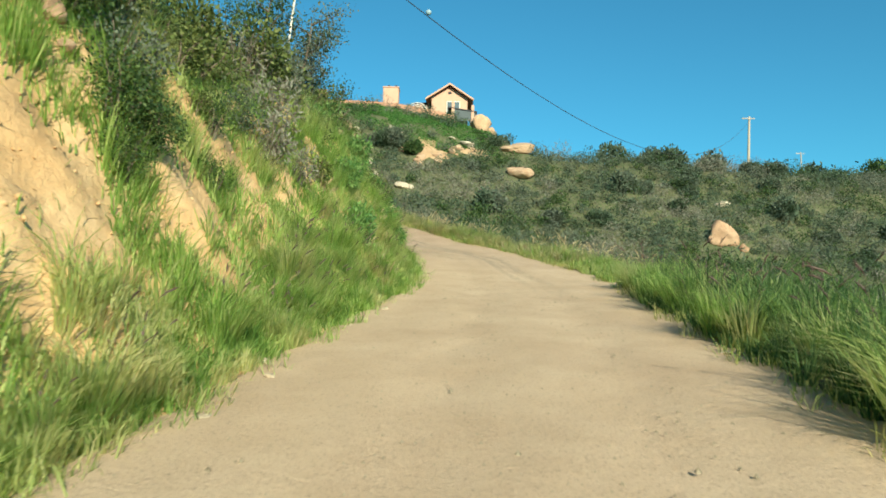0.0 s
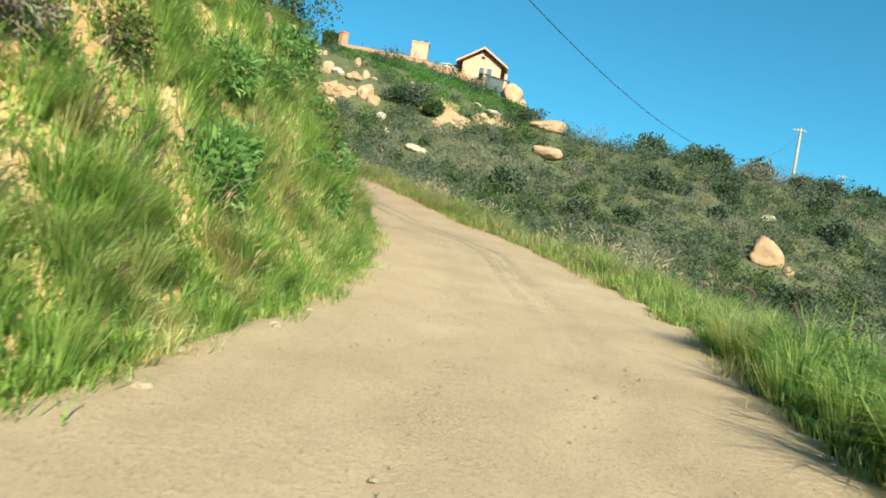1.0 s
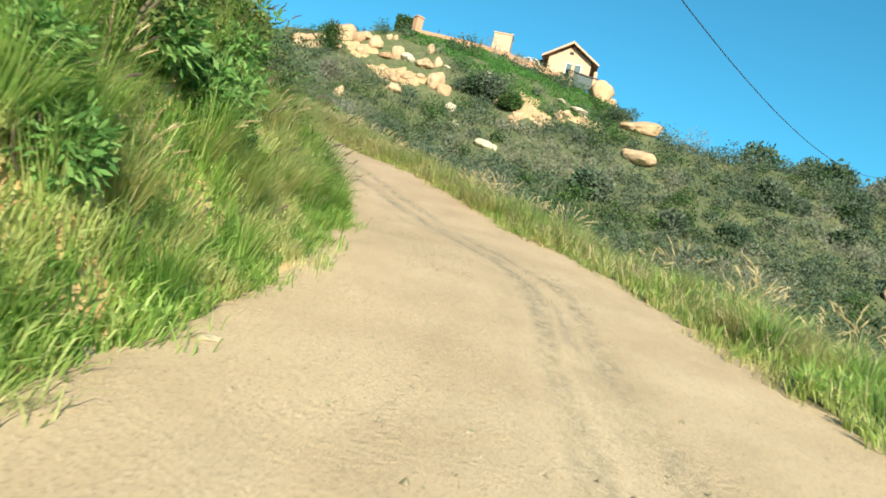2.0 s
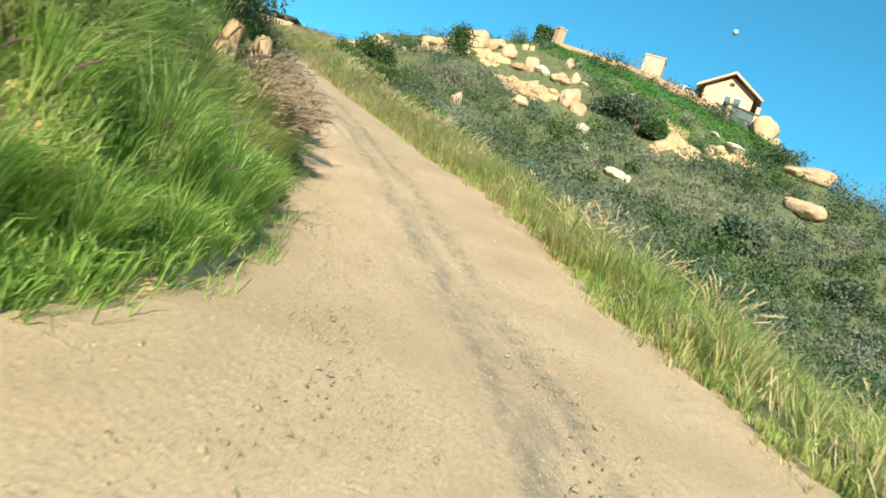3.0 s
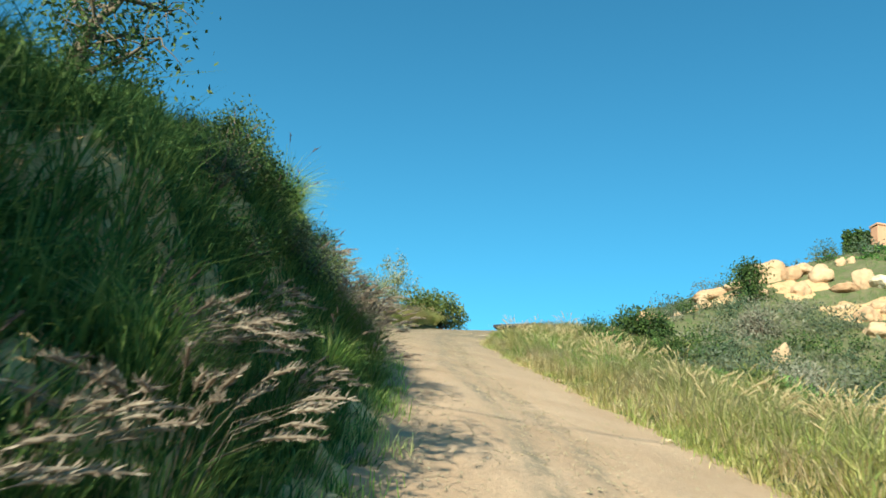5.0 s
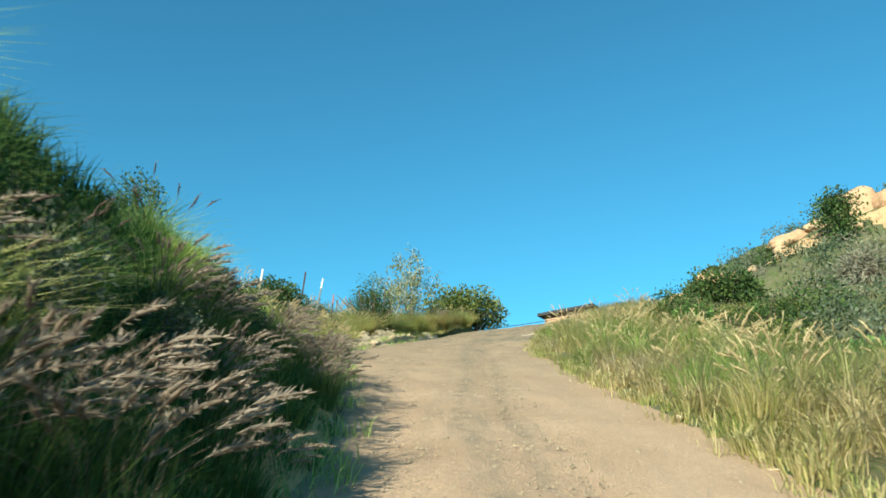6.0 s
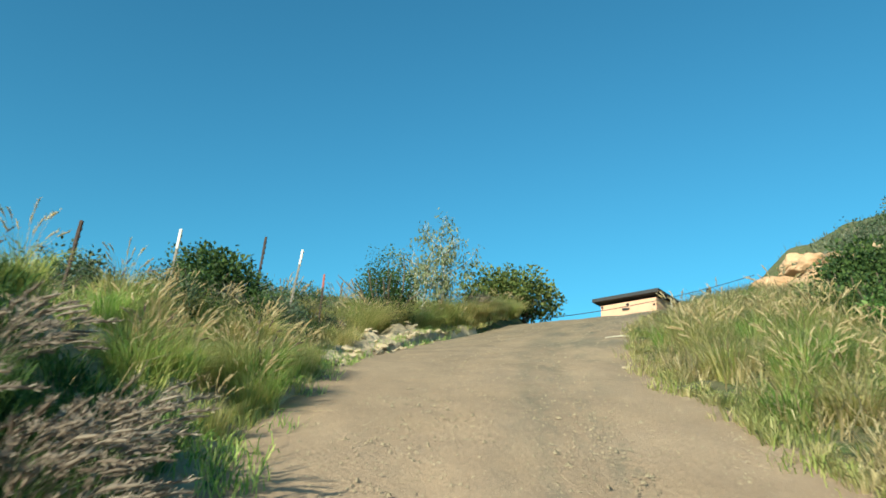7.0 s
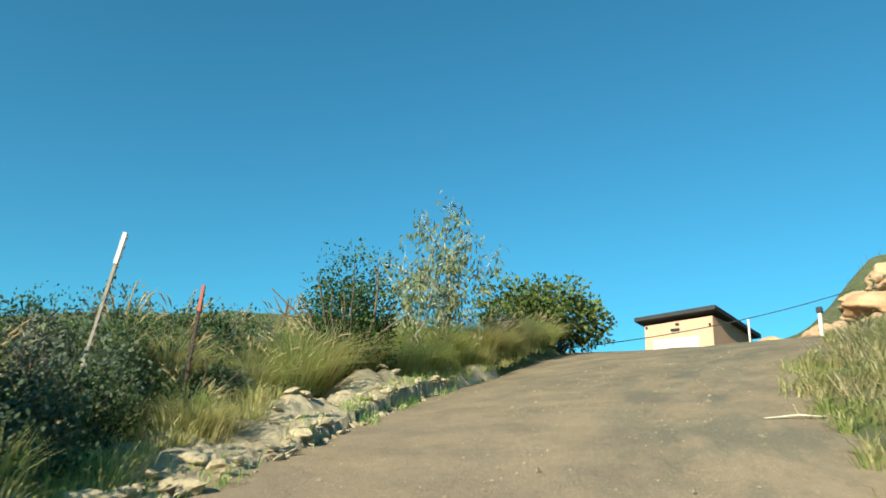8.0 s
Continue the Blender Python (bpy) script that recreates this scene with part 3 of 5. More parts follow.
# bare faces of the cut: place along the road, way out, half length and half height
BARE = [(1.6, 1.2, 1.2, 0.40), (4.6, 1.24, 1.4, 0.52), (7.65, 1.12, 0.8, 0.42), (9.7, 1.45, 0.75, 0.26), (17.2, 1.95, 0.35, 0.22), (18.8, 1.85, 0.3, 0.22), (22.9, 1.55, 0.3, 0.28)]


def bare(s, o):
    """How bare the left bank is, 0 to 1."""
    out = np.zeros_like(s)
    edge = 0.22 * waves(s, o, 0.25, 1.0) + 0.12 * waves(s, o, 0.09, 4.0)
    for a, b, c, e in BARE:
        out = np.maximum(out, ramp01((1.1 - np.hypot((s - a + 0.5 * (o - b)) / c, (o - b) / e) + edge) / 0.22))
    return out


def clumps(rng, n, per, s_range, o_range, side, power=1.0, fan=0.35):
    """Blades that spring from shared feet: s, way out from the edge, x, y, yaw, lean and a height of the clump for each."""
    s, o, x, y = scatter(rng, n, s_range, o_range, side, power)
    tall, wide = rng.uniform(0.6, 1.3, n), rng.uniform(0.05, 0.15, n)
    s, o, x, y, tall, wide = (np.repeat(v, per) for v in (s, o, x, y, tall, wide))
    a, r = rng.uniform(0, 2 * np.pi, len(s)), np.sqrt(rng.random(len(s)))
    dx, dy = r * wide * np.cos(a), r * wide * np.sin(a)
    k = np.clip(np.searchsorted(LINE_S, s), 0, len(LINE_S) - 1)
    right = LINE_R[k]
    s = s - dx * right[:, 1] + dy * right[:, 0]
    o = o + side * (dx * right[:, 0] + dy * right[:, 1])
    yaw = np.arctan2(np.sin(a) - side * fan * right[:, 1], np.cos(a) - side * fan * right[:, 0]) + rng.normal(0, 0.45, len(s))
    lean = np.clip(0.15 + 0.85 * r * rng.uniform(0.5, 1.2, len(s)), 0.1, 1.15)
    return s, o, x + dx, y + dy, yaw, lean, tall * rng.uniform(0.6, 1.1, len(s))


def grass_object(name, label, rng, x, y, z, h, w, mat, lean=(0.15, 0.75), yaw=None):
    """One object of blades; lean is a range or one value for each blade."""
    if yaw is None:
        yaw = rng.uniform(0, 2 * np.pi, len(x))
    v, f = blades_np(rng, np.stack([x, y, z - 0.03], 1), h, w, yaw, rng.uniform(*lean, len(x)) if isinstance(lean, tuple) else lean)
    ob = part(name, mesh_np(name, v, f), mat)
    return tagged(ob, label, "grass", kind="stuff")


def make_grass():
    rng = np.random.default_rng(4)
    # left bank and its foot
    s, o, x, y, yaw, lean, tall = clumps(rng, 4600, 44, (-3, 76), (0.0, 5.0), -1, 1.3)
    thin = np.where(s < 36, 1.0, np.where(s < 58, 0.7, 0.85))
    keep = (rng.random(len(x)) > bare(s, o) * 0.97) & (rng.random(len(x)) < thin) & ~((s > 60.5) & (s < 69.4) & (o < berm_width(s) + 0.1))
    s, o, x, y, yaw, lean, tall = (a[keep] for a in (s, o, x, y, yaw, lean, tall))
    z = bank_height(s, o) - 0.02
    h = (0.30 + 0.36 * ramp01(o / 0.9)) * tall * (1 + 0.2 * ramp01((9 - s) / 2))
    h *= 1 - 0.10 * ramp01((31 - s) / 3) - 0.2 * ramp01((s - 50) / 2) - 0.1 * ramp01((s - 58) / 2)
    h *= 1 - 0.3 * ramp01((s - 39) / 4) * ramp01((60 - s) / 4)
    w = rng.uniform(0.006, 0.014, len(x))
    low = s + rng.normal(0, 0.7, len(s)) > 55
    # blades on the shaded stretch take the darkened colour, which deepens the shade
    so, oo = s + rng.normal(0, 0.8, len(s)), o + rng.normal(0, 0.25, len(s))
    in_shade = ~low & ((so > 37.5) | ((so > 35.5) & (oo < 1.5)) | ((so > 31.8) & (oo < 0.75)))
    for name, label, pick, mat in (("bank_grass", "long green roadside grass in clumps on the cut bank", ~low & ~in_shade, M_GRASS), ("shade_dark_grass", "long green bank grass with the shade put into its colour", in_shade, M_SHADEGRASS), ("fence_grass", "straw-tinged grass on the verge by the fence", low, M_DRY)):
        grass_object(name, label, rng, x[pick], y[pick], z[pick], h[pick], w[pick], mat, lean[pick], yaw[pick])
    # a dense low mat of fresh blades under the long ones
    s, o, x, y = scatter(rng, 78000, (1, 35), (0.05, 3.6), -1, 1.1)
    keep = rng.random(len(s)) > bare(s, o) * 0.98
    s, o, x, y = s[keep], o[keep], x[keep], y[keep]
    grass_object("turf", "short dense yellow-green grass mat on the cut bank", rng, x, y, bank_height(s, o) + 0.04, rng.uniform(0.12, 0.30, len(x)), rng.uniform(0.012, 0.022, len(x)), M_GRASS, (0.3, 1.1))
    # the mat goes on along the shaded stretch, its colour darkened as shade
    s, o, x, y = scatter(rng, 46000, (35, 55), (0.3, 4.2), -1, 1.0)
    grass_object("turf", "short bank grass mat with the shade put into its colour", rng, x, y, bank_height(s, o) + 0.04, rng.uniform(0.15, 0.38, len(x)), rng.uniform(0.012, 0.022, len(x)), M_SHADEGRASS, (0.5, 1.35))
    # right verge
    s, o, x, y, yaw, lean, tall = clumps(rng, 4200, 28, (-4, 74), (0.0, 7.5), 1, 1.35, 0.15)
    z = land(x, y) + 0.03
    h = (0.28 + 0.36 * ramp01(o / 1.0) + 0.55 * ramp01((20 - s) / 8) * ramp01(o / 0.45) + 0.16 * ramp01((s - 22) / 4) * ramp01(o / 0.6) * ramp01((56 - s) / 6)) * (1 - 0.25 * ramp01((s - 50) / 8)) * tall * (1 + 0.25 * waves(x, y, 0.8, 9))
    w = rng.uniform(0.009, 0.020, len(x))
    early = s + rng.normal(0, 6, len(s)) < 27
    # the first stretch gets the darkened grass too, painting a strip of shade
    first = early & (s + rng.normal(0, 2.5, len(s)) < 15)
    early &= ~first
    crest = s + rng.normal(0, 4, len(s)) > 45
    for name, label, pick, mat in (("shade_dark_grass", "tall dark green verge grass with shade put into its colour", first, M_SHADEGRASS), ("verge_grass", "tall green grass along the road's edge", early, M_GRASS), ("straw_grass", "straw-tinged drying grass along the road's edge", ~early & ~first & ~crest, M_DRY), ("crest_grass", "pinkish straw grass with green feet beside the crest", crest, M_CRESTGRASS)):
        grass_object(name, label, rng, x[pick], y[pick], z[pick], h[pick], w[pick], mat, lean[pick] * np.where(s[pick] > 25, 1.15, 1.0), yaw[pick])
    # ragged short growth right at both edges
    for side in (-1, 1):
        s, o, x, y = scatter(rng, 22000, (-2, 70), (-0.32, 0.35), side)
        keep = waves(s, o * 0.6, 0.33, 6 + side) + waves(s, o, 1.3, 2) * 0.6 + rng.normal(0, 0.25, len(s)) > 0.25 + 1.1 * np.maximum(-o, 0)
        s, o, x, y = s[keep], o[keep], x[keep], y[keep]
        grass_object("edge_grass", "short ragged grass creeping onto the road's edge", rng, x, y, land(x, y) + 0.02, rng.uniform(0.06, 0.30, len(x)), rng.uniform(0.006, 0.013, len(x)), M_DRY if side > 0 else M_GRASS, (0.4, 1.3))
    # tall seed stalks that stand over the grass
    for side, n, lo, hi, span in ((1, 24000, 23, 72, (0.35, 5.5)), (-1, 1500, 54, 70, (0.9, 3.4))):
        s, o, x, y = scatter(rng, n, (lo, hi), span, side, 1.3)
        keep = waves(x, y, 0.7, 5) + rng.normal(0, 0.5, n) > 0.1
        if side < 0:
            keep &= ~((s > 57) & (o < 1.6))
        s, o, x, y = s[keep], o[keep], x[keep], y[keep]
        z = land(x, y) + 0.03 if side > 0 else bank_height(s, o)
        grass_object("seed_stalks", "tall straw seed stalks over the roadside grass", rng, x, y, z, rng.uniform(0.45, 0.8, len(x)) * (1 - 0.2 * (s > 55)), rng.uniform(0.009, 0.018, len(x)), M_STRAW, (0.7, 1.5))
    # meadow between the verge and the shrubs
    n = 60000
    s, o, x, y = scatter(rng, n, (-4, 78), (6.0, 17.0), 1, 1.2)
    keep = waves(x, y, 1.0, 2) + rng.normal(0, 0.4, n) > -0.1
    x, y = x[keep], y[keep]
    n = 42000
    a, c = rng.uniform(-40, 58, n), rng.uniform(42, 104, n)
    ss, dd, _ = station(a, c)
    keep = (dd - sample(RIGHT_W, ss) > 8) & (waves(a, c, 1.3, 7) + rng.normal(0, 0.35, n) > -0.15)
    x, y = np.concatenate([x, a[keep]]), np.concatenate([y, c[keep]])
    grass_object("hill_grass", "sparse dry grass between the shrubs", rng, x, y, land(x, y), rng.uniform(0.2, 0.6, len(x)), rng.uniform(0.012, 0.028, len(x)), M_HILLGRASS)


def tuft_mesh(seed, blades, height, plumes, bristles=10, wind=1.0, arch=(0.12, 0.6), fat=1.0, wide=0.16, blade=(0.007, 0.012)):
    """A clump of fountain grass: arching blades, and furry seed plumes on thin stalks."""
    rng = np.random.default_rng(seed)
    a, r = rng.uniform(0, 2 * np.pi, blades), wide * np.sqrt(rng.random(blades))
    foot = np.stack([np.cos(a) * r, np.sin(a) * r, np.full(blades, -0.05)], 1)
    v, f = blades_np(rng, foot, height * rng.uniform(0.6, 1.1, blades), rng.uniform(*blade, blades), a + rng.normal(0, 0.4, blades), rng.uniform(0.3, 1.15, blades))
    green = mesh_np("leaf_tuft", v, f)
    up = np.array([0, 0, 1.0])
    pieces = []
    for i in range(plumes):
        a, le = rng.normal(0, wind), rng.uniform(*arch)
        h, out = height * rng.uniform(0.8, 1.15), np.array([np.cos(a), np.sin(a), 0])
        base = out * 0.1
        tip = base + out * h * le + up * h * (1 - 0.3 * le)
        mid = base + out * h * le * 0.4 + up * h * 0.68
        ln = rng.uniform(0.11, 0.18)
        way = (tip - mid) / np.linalg.norm(tip - mid)
        end = tip + (way + out * 0.35 - up * 0.22) * ln
        pieces.append(tube_np(np.array([base, mid, tip]), [0.002, 0.0016, 0.0012], 3))
        m2 = (tip + end) / 2 + up * 0.016
        pieces.append(tube_np(np.array([tip, m2 * 0.7 + tip * 0.3, m2 * 0.4 + end * 0.6, end]), np.array([0.003, 0.008, 0.007, 0.001]) * fat, 5))
        q = rng.random(bristles)[:, None]
        at = tip * (1 - q) ** 2 + 2 * m2 * q * (1 - q) + end * q**2
        br = rng.normal(size=(bristles, 3))
        br /= np.linalg.norm(br, axis=1)[:, None]
        br = (br * 0.8 + way * 0.9) * fat
        sd = np.cross(br, rng.normal(size=(bristles, 3)))
        sd *= 0.0046 / (np.linalg.norm(sd, axis=1)[:, None] + 1e-9)
        pieces.append((np.stack([at - sd * 0.3, at + br * 0.014 + sd, at + br * 0.032, at + br * 0.014 - sd], 1).reshape(-1, 3), np.arange(bristles * 4).reshape(-1, 4)))
    return green, mesh_np("plume_spray", *joined(pieces))


def make_tufts():
    rng = np.random.default_rng(11)
    kinds = []
    # the fourth clump stands on the shaded bank, its leaf colour darkened for that
    for i, (n, h, p, mat) in enumerate(((260, 0.80, 4, M_GRASS), (240, 0.72, 12, M_DRY), (280, 0.9, 2, M_GRASS), (210, 0.80, 26, M_SHADEGRASS), (210, 0.80, 30, M_GRASS), (260, 0.75, 4, M_GRASS))):
        furry = i in (3, 4)
        green, heads = tuft_mesh(40 + i, n, h, p, 34 if furry else 14, 0.8 if furry else 1.0, (0.2, 0.7) if furry else (0.08, 0.4), 1.35 if furry else 1.0)
        x, y = beside(np.array([70.0 + i]), np.array([-4.0]))
        t = thing("fountain_grass", "arching green fountain grass clump with dark seed plumes" if i in (0, 2) else "arching fountain grass clump with pinkish seed plumes", "grass clump", (float(x[0]), float(y[0]), ground_z(x[0], y[0])), 0, "fountain grass along the road")
        part("leaf_tuft", green, mat, t)
        # kind 3, on the shaded bank, has plumes with shade in their colour
        part("plume_spray", heads, M_DARKPLUME if i in (0, 2) else M_STRAW if i in (1, 5) else M_SHADEPLUME if i == 3 else M_PLUME, t, "dark fuzzy seed plumes" if i in (0, 2) else "pinkish fuzzy seed plumes")
        kinds.append(t)
    green, heads = tuft_mesh(52, 900, 1.1, 16, 14, 1.6, (0.1, 0.5), 1.1, 0.26, (0.010, 0.017))
    x, y = (float(v[0]) for v in beside(np.array([66.6]), -(sample(LEFT_W, np.array([66.6])) + 1.35)))
    t = thing("tussock", "big straw-tipped green grass tussock above the rubble", "grass clump", (x, y, float(bank_height(np.array([66.6]), np.array([1.35]))[0])), 0, "tussocks at the crest")
    part("leaf_tuft", green, M_DRY, t)
    part("plume_spray", heads, M_STRAW, t, "straw-coloured seed stalks")
    for s, o, sc in ((67.5, 1.45, 1.1), (68.3, 1.2, 0.95), (65.7, 1.5, 0.8), (69.1, 0.8, 0.8), (69.9, 0.7, 0.75), (70.7, 0.75, 0.85), (71.5, 0.6, 0.8), (72.4, 0.6, 0.85), (73.4, 0.5, 0.8), (74.4, 0.6, 0.85), (75.5, 0.5, 0.8), (76.7, 0.5, 0.85), (78.0, 0.6, 0.8), (79.4, 0.5, 0.8), (63.6, 0.95, 0.62), (71.0, 1.6, 0.9), (73.0, 1.5, 0.9), (64.6, 1.9, 0.75), (57.3, 0.6, 0.62), (58.3, 0.7, 0.62), (56.6, 1.1, 0.66), (59.2, 0.8, 0.55)):
        x, y = (float(v[0]) for v in beside(np.array([s]), -(sample(LEFT_W, np.array([s])) + o)))
        copy_thing(t, pose(x, y, float(bank_height(np.array([s]), np.array([o]))[0]) - 0.04, 0, 0, 137 * s) @ Matrix.Diagonal((sc, sc, sc, 1)))
    spots = []
    for lo, hi, a, b, n, side, kk in ((0, 26, 0.25, 2.6, 84, -1, (0, 2, 0, 2)), (2, 9, 0.15, 0.6, 22, -1, (0, 2, 5)), (12, 27, 0.2, 1.6, 34, -1, (0, 1, 2)), (21, 34, 0.15, 2.4, 62, -1, (2, 2, 0)), (7, 14, 0.1, 0.9, 26, -1, (0, 2, 0)), (31.5, 33.5, 0.7, 1.6, 10, -1, (2, 0)), (30.5, 36, 0.3, 1.25, 44, -1, (4, 4, 1, 0)), (32.3, 33.4, 0.45, 1.0, 5, -1, (4, 4)), (36, 37.5, 0.3, 1.2, 6, -1, (3, 3, 4)), (37.5, 43, 0.5, 1.2, 9, -1, (3, 0, 3)), (44.5, 51, 0.2, 0.9, 12, -1, (3, 3, 3)), (44.5, 50, 1.2, 1.9, 10, -1, (2, 2, 0)), (50.8, 53.8, 0.2, 1.0, 20, -1, (3, 3, 3)), (45, 50, 0.9, 1.4, 10, -1, (3, 0)), (54.8, 60, 0.15, 2.2, 56, -1, (1, 0, 5, 1)), (60, 74, 2.0, 3.6, 30, -1, (1, 1, 0)),
                                      (2, 17, 0.1, 1.2, 34, 1, (0, 2, 2)), (2, 26, 0.8, 5.0, 40, 1, (0, 2, 0)), (22, 66, 0.35, 4.0, 170, 1, (1, 1, 1, 5))):
        for i in range(n):
            s, o = rng.uniform(lo, hi), rng.uniform(a, b)
            if side < 0 and float(bare(np.array([s, s]), np.array([o, o + (0.35 if o > 0.45 else 0)])).max()) > 0.3:
                continue
            across = LINE_R[int(np.clip(np.searchsorted(LINE_S, s), 0, len(LINE_S) - 1))]
            turn = math.degrees(math.atan2(across[1], across[0])) + rng.normal(0, 35) if side < 0 else rng.uniform(0, 360)
            spots.append((s, o, side, kk[rng.integers(len(kk))], rng.uniform(0.75, 1.25) * (0.72 if side < 0 and (s < 28 or 55 < s < 60) else 0.62 if side < 0 and 50 < s <= 55 else 0.75 if side < 0 and 37 < s <= 50 else 0.85 if side < 0 and 30 < s < 38 else 1.0), turn))
    for s, o, k, sc in ((32.85, 0.55, 4, 1.0), (33.3, 0.6, 4, 1.05), (32.7, 0.8, 4, 1.0), (33.0, 0.3, 4, 0.95), (33.2, 0.85, 4, 1.05), (33.5, 0.9, 4, 1.0), (33.0, 1.05, 2, 1.0), (32.3, 0.9, 2, 0.95), (31.6, 0.8, 2, 0.95), (32.0, 0.5, 4, 0.95), (62.6, 1.15, 0, 0.55), (64.1, 1.35, 5, 0.75)):
        spots.append((s, o, -1, k, sc, 40.0 * k + 90 * s))
    for s, o, side, k, sc, turn in spots:
        s1 = np.array([s])
        d = -(sample(LEFT_W, s1) + o) if side < 0 else sample(RIGHT_W, s1) + o
        x, y = beside(s1, d)
        z = bank_height(s1, np.array([o]))[0] if side < 0 else ground_z(x[0], y[0])
        copy_thing(kinds[k], pose(float(x[0]), float(y[0]), float(z), rng.uniform(-8, 8), rng.uniform(-8, 8), turn) @ Matrix.Diagonal((sc, sc, sc, 1)))


# ---- shrubs of the hillside ----
# bare spots: x, y and radius
CLEARINGS = [(25.4, 64.5, 2.8), (7.8, 74, 2.2), (-4.1, 67.8, 1.7), (-1.6, 76.8, 2.9), (-9.6, 74.8, 2.2), (-19, 79, 3.4), (-15.1, 66, 1.4), (4.4, 88.5, 2.6), (-13.6, 75.6, 2.8),
             (-15, 79, 3.0), (2, 80, 2.0), (8.4, 80.5, 2.0), (-23, 78.5, 2.2), (-11.5, 78.0, 2.2), (7.3, 88, 1.4), (29, 75, 1.5), (-6.1, 79.3, 1.0), (-4.9, 78.8, 0.9), (-12.4, 71.4, 1.2)]


def make_chaparral():
    rng = np.random.default_rng(21)
    n = 16000
    x, y = rng.uniform(-36, 76, n), rng.uniform(18, 124, n)
    s, d, _ = station(x, y)
    dr = d - sample(RIGHT_W, s)
    ok = dr > 5.5 + 4 * rng.random(n) + np.where(s < 24, 5, 0) * rng.random(n)
    ok &= ~((x > -17) & (x < 3.8) & (y > 78.5 - 0.15 * x) & (rng.random(n) < 0.88))
    ok &= ~((x < -31) & (y > 70)) & (x < 0.63 * y + 5)
    for a, b, c in CLEARINGS:
        ok &= np.hypot(x - a, y - b) > c
    x, y = x[ok], y[ok]
    r = rng.uniform(0.55, 1.5, len(x)) * np.where((x > 8) & (y > 76), 1.3, 1.0)
    kept, cells = [], {}
    for i in range(len(x)):
        cx, cy = int(x[i] // 2.2), int(y[i] // 2.2)
        near = [j for a in (-1, 0, 1) for b in (-1, 0, 1) for j in cells.get((cx + a, cy + b), ())]
        if all((x[i] - x[j]) ** 2 + (y[i] - y[j]) ** 2 > (0.55 * (r[i] + r[j])) ** 2 for j in near):
            kept.append(i)
            cells.setdefault((cx, cy), []).append(i)
        if len(kept) >= 2500:
            break
    x, y, r = x[kept], y[kept], r[kept]
    z = land(x, y)
    tone = waves(x, y, 4.5, 2) + rng.normal(0, 0.45, len(x))
    s, d, _ = station(x, y)
    close = d - sample(RIGHT_W, s) < 17
    piles = {"chaparral": [], "green_scrub": [], "dry_scrub": []}
    for a, b, c, q, t, cl in zip(x, y, z, r, tone, close):
        hz = q * rng.uniform(0.6, 1.0)
        at, out = crown_points(rng, int((310 if cl else 150) * q**1.5) + 70, lobes_for(rng, 5, q, q, hz), 0.55)
        keep = at[:, 2] > -0.05
        at, out = at[keep], out[keep]
        kind = "dry_scrub" if t > 0.5 else "green_scrub" if t < -0.5 else "chaparral"
        piles[kind].append(leaves_np(rng, at + [a, b, c], rng.uniform(0.5, 1.0, len(at)) * (0.085 if cl else 0.135) * (0.5 if kind == "dry_scrub" else 1), out, 1.9 if kind != "dry_scrub" else 5.0))
    for kind, mat, label in (("chaparral", M_CHAP, "dense grey-green chaparral scrub covering the slope"), ("green_scrub", M_BUSH, "fresh green low scrub among the chaparral"),
                             ("dry_scrub", M_GREY, "bare grey dry brush on the slope")):
        tagged(part(kind, mesh_np(kind, *joined(piles[kind])), mat), label, "scrub", kind="stuff")
    # low twiggy brush that fills the gaps
    n = 95000
    x, y = rng.uniform(-34, 62, n), rng.uniform(24, 104, n)
    s, d, _ = station(x, y)
    dr = d - sample(RIGHT_W, s)
    keep = (dr > 6.5 + 2 * rng.random(n)) & (waves(x, y, 1.2, 5) + rng.normal(0, 0.4, n) > -0.45) & ~((x > -17) & (x < 3.8) & (y > 79 - 0.15 * x))
    for a, b, c in CLEARINGS:
        keep &= np.hypot(x - a, y - b) > c * 0.9
    x, y, dr = x[keep], y[keep], dr[keep]
    at = np.stack([x, y, land(x, y) + rng.uniform(0, 0.5, len(x))], 1)
    v, f = leaves_np(rng, at, rng.uniform(0.06, 0.14, len(at)), np.array([0, -0.2, 0.9]), 3.4)
    tagged(part("low_brush", mesh_np("low_brush", v, f), M_BRUSH), "low grey-green twiggy brush between the shrubs", "scrub", kind="stuff")
    # green ground cover under the wall
    n = 90000
    x, y = rng.uniform(-19, 6, n), rng.uniform(76, 103, n)
    front = 78.6 - 0.15 * x + 2.5 * waves(x, y, 3.3, 4)
    keep = (y > front) & (waves(x, y, 1.6, 8) > -0.55) & (y < 85.3 + 1.06 * (x + 14.4))
    x, y = x[keep], y[keep]
    at = np.stack([x, y, land(x, y) + rng.uniform(0, 0.4, len(x)) * (0.6 + 0.4 * waves(x, y, 0.9))], 1)
    v, f = leaves_np(rng, at, rng.uniform(0.07, 0.13, len(at)), np.array([0, -0.3, 0.6]), 1.4)
    tagged(part("ground_cover", mesh_np("ground_cover", v, f), M_COVER), "lush green ground cover below the garden wall", "ground cover", kind="stuff")


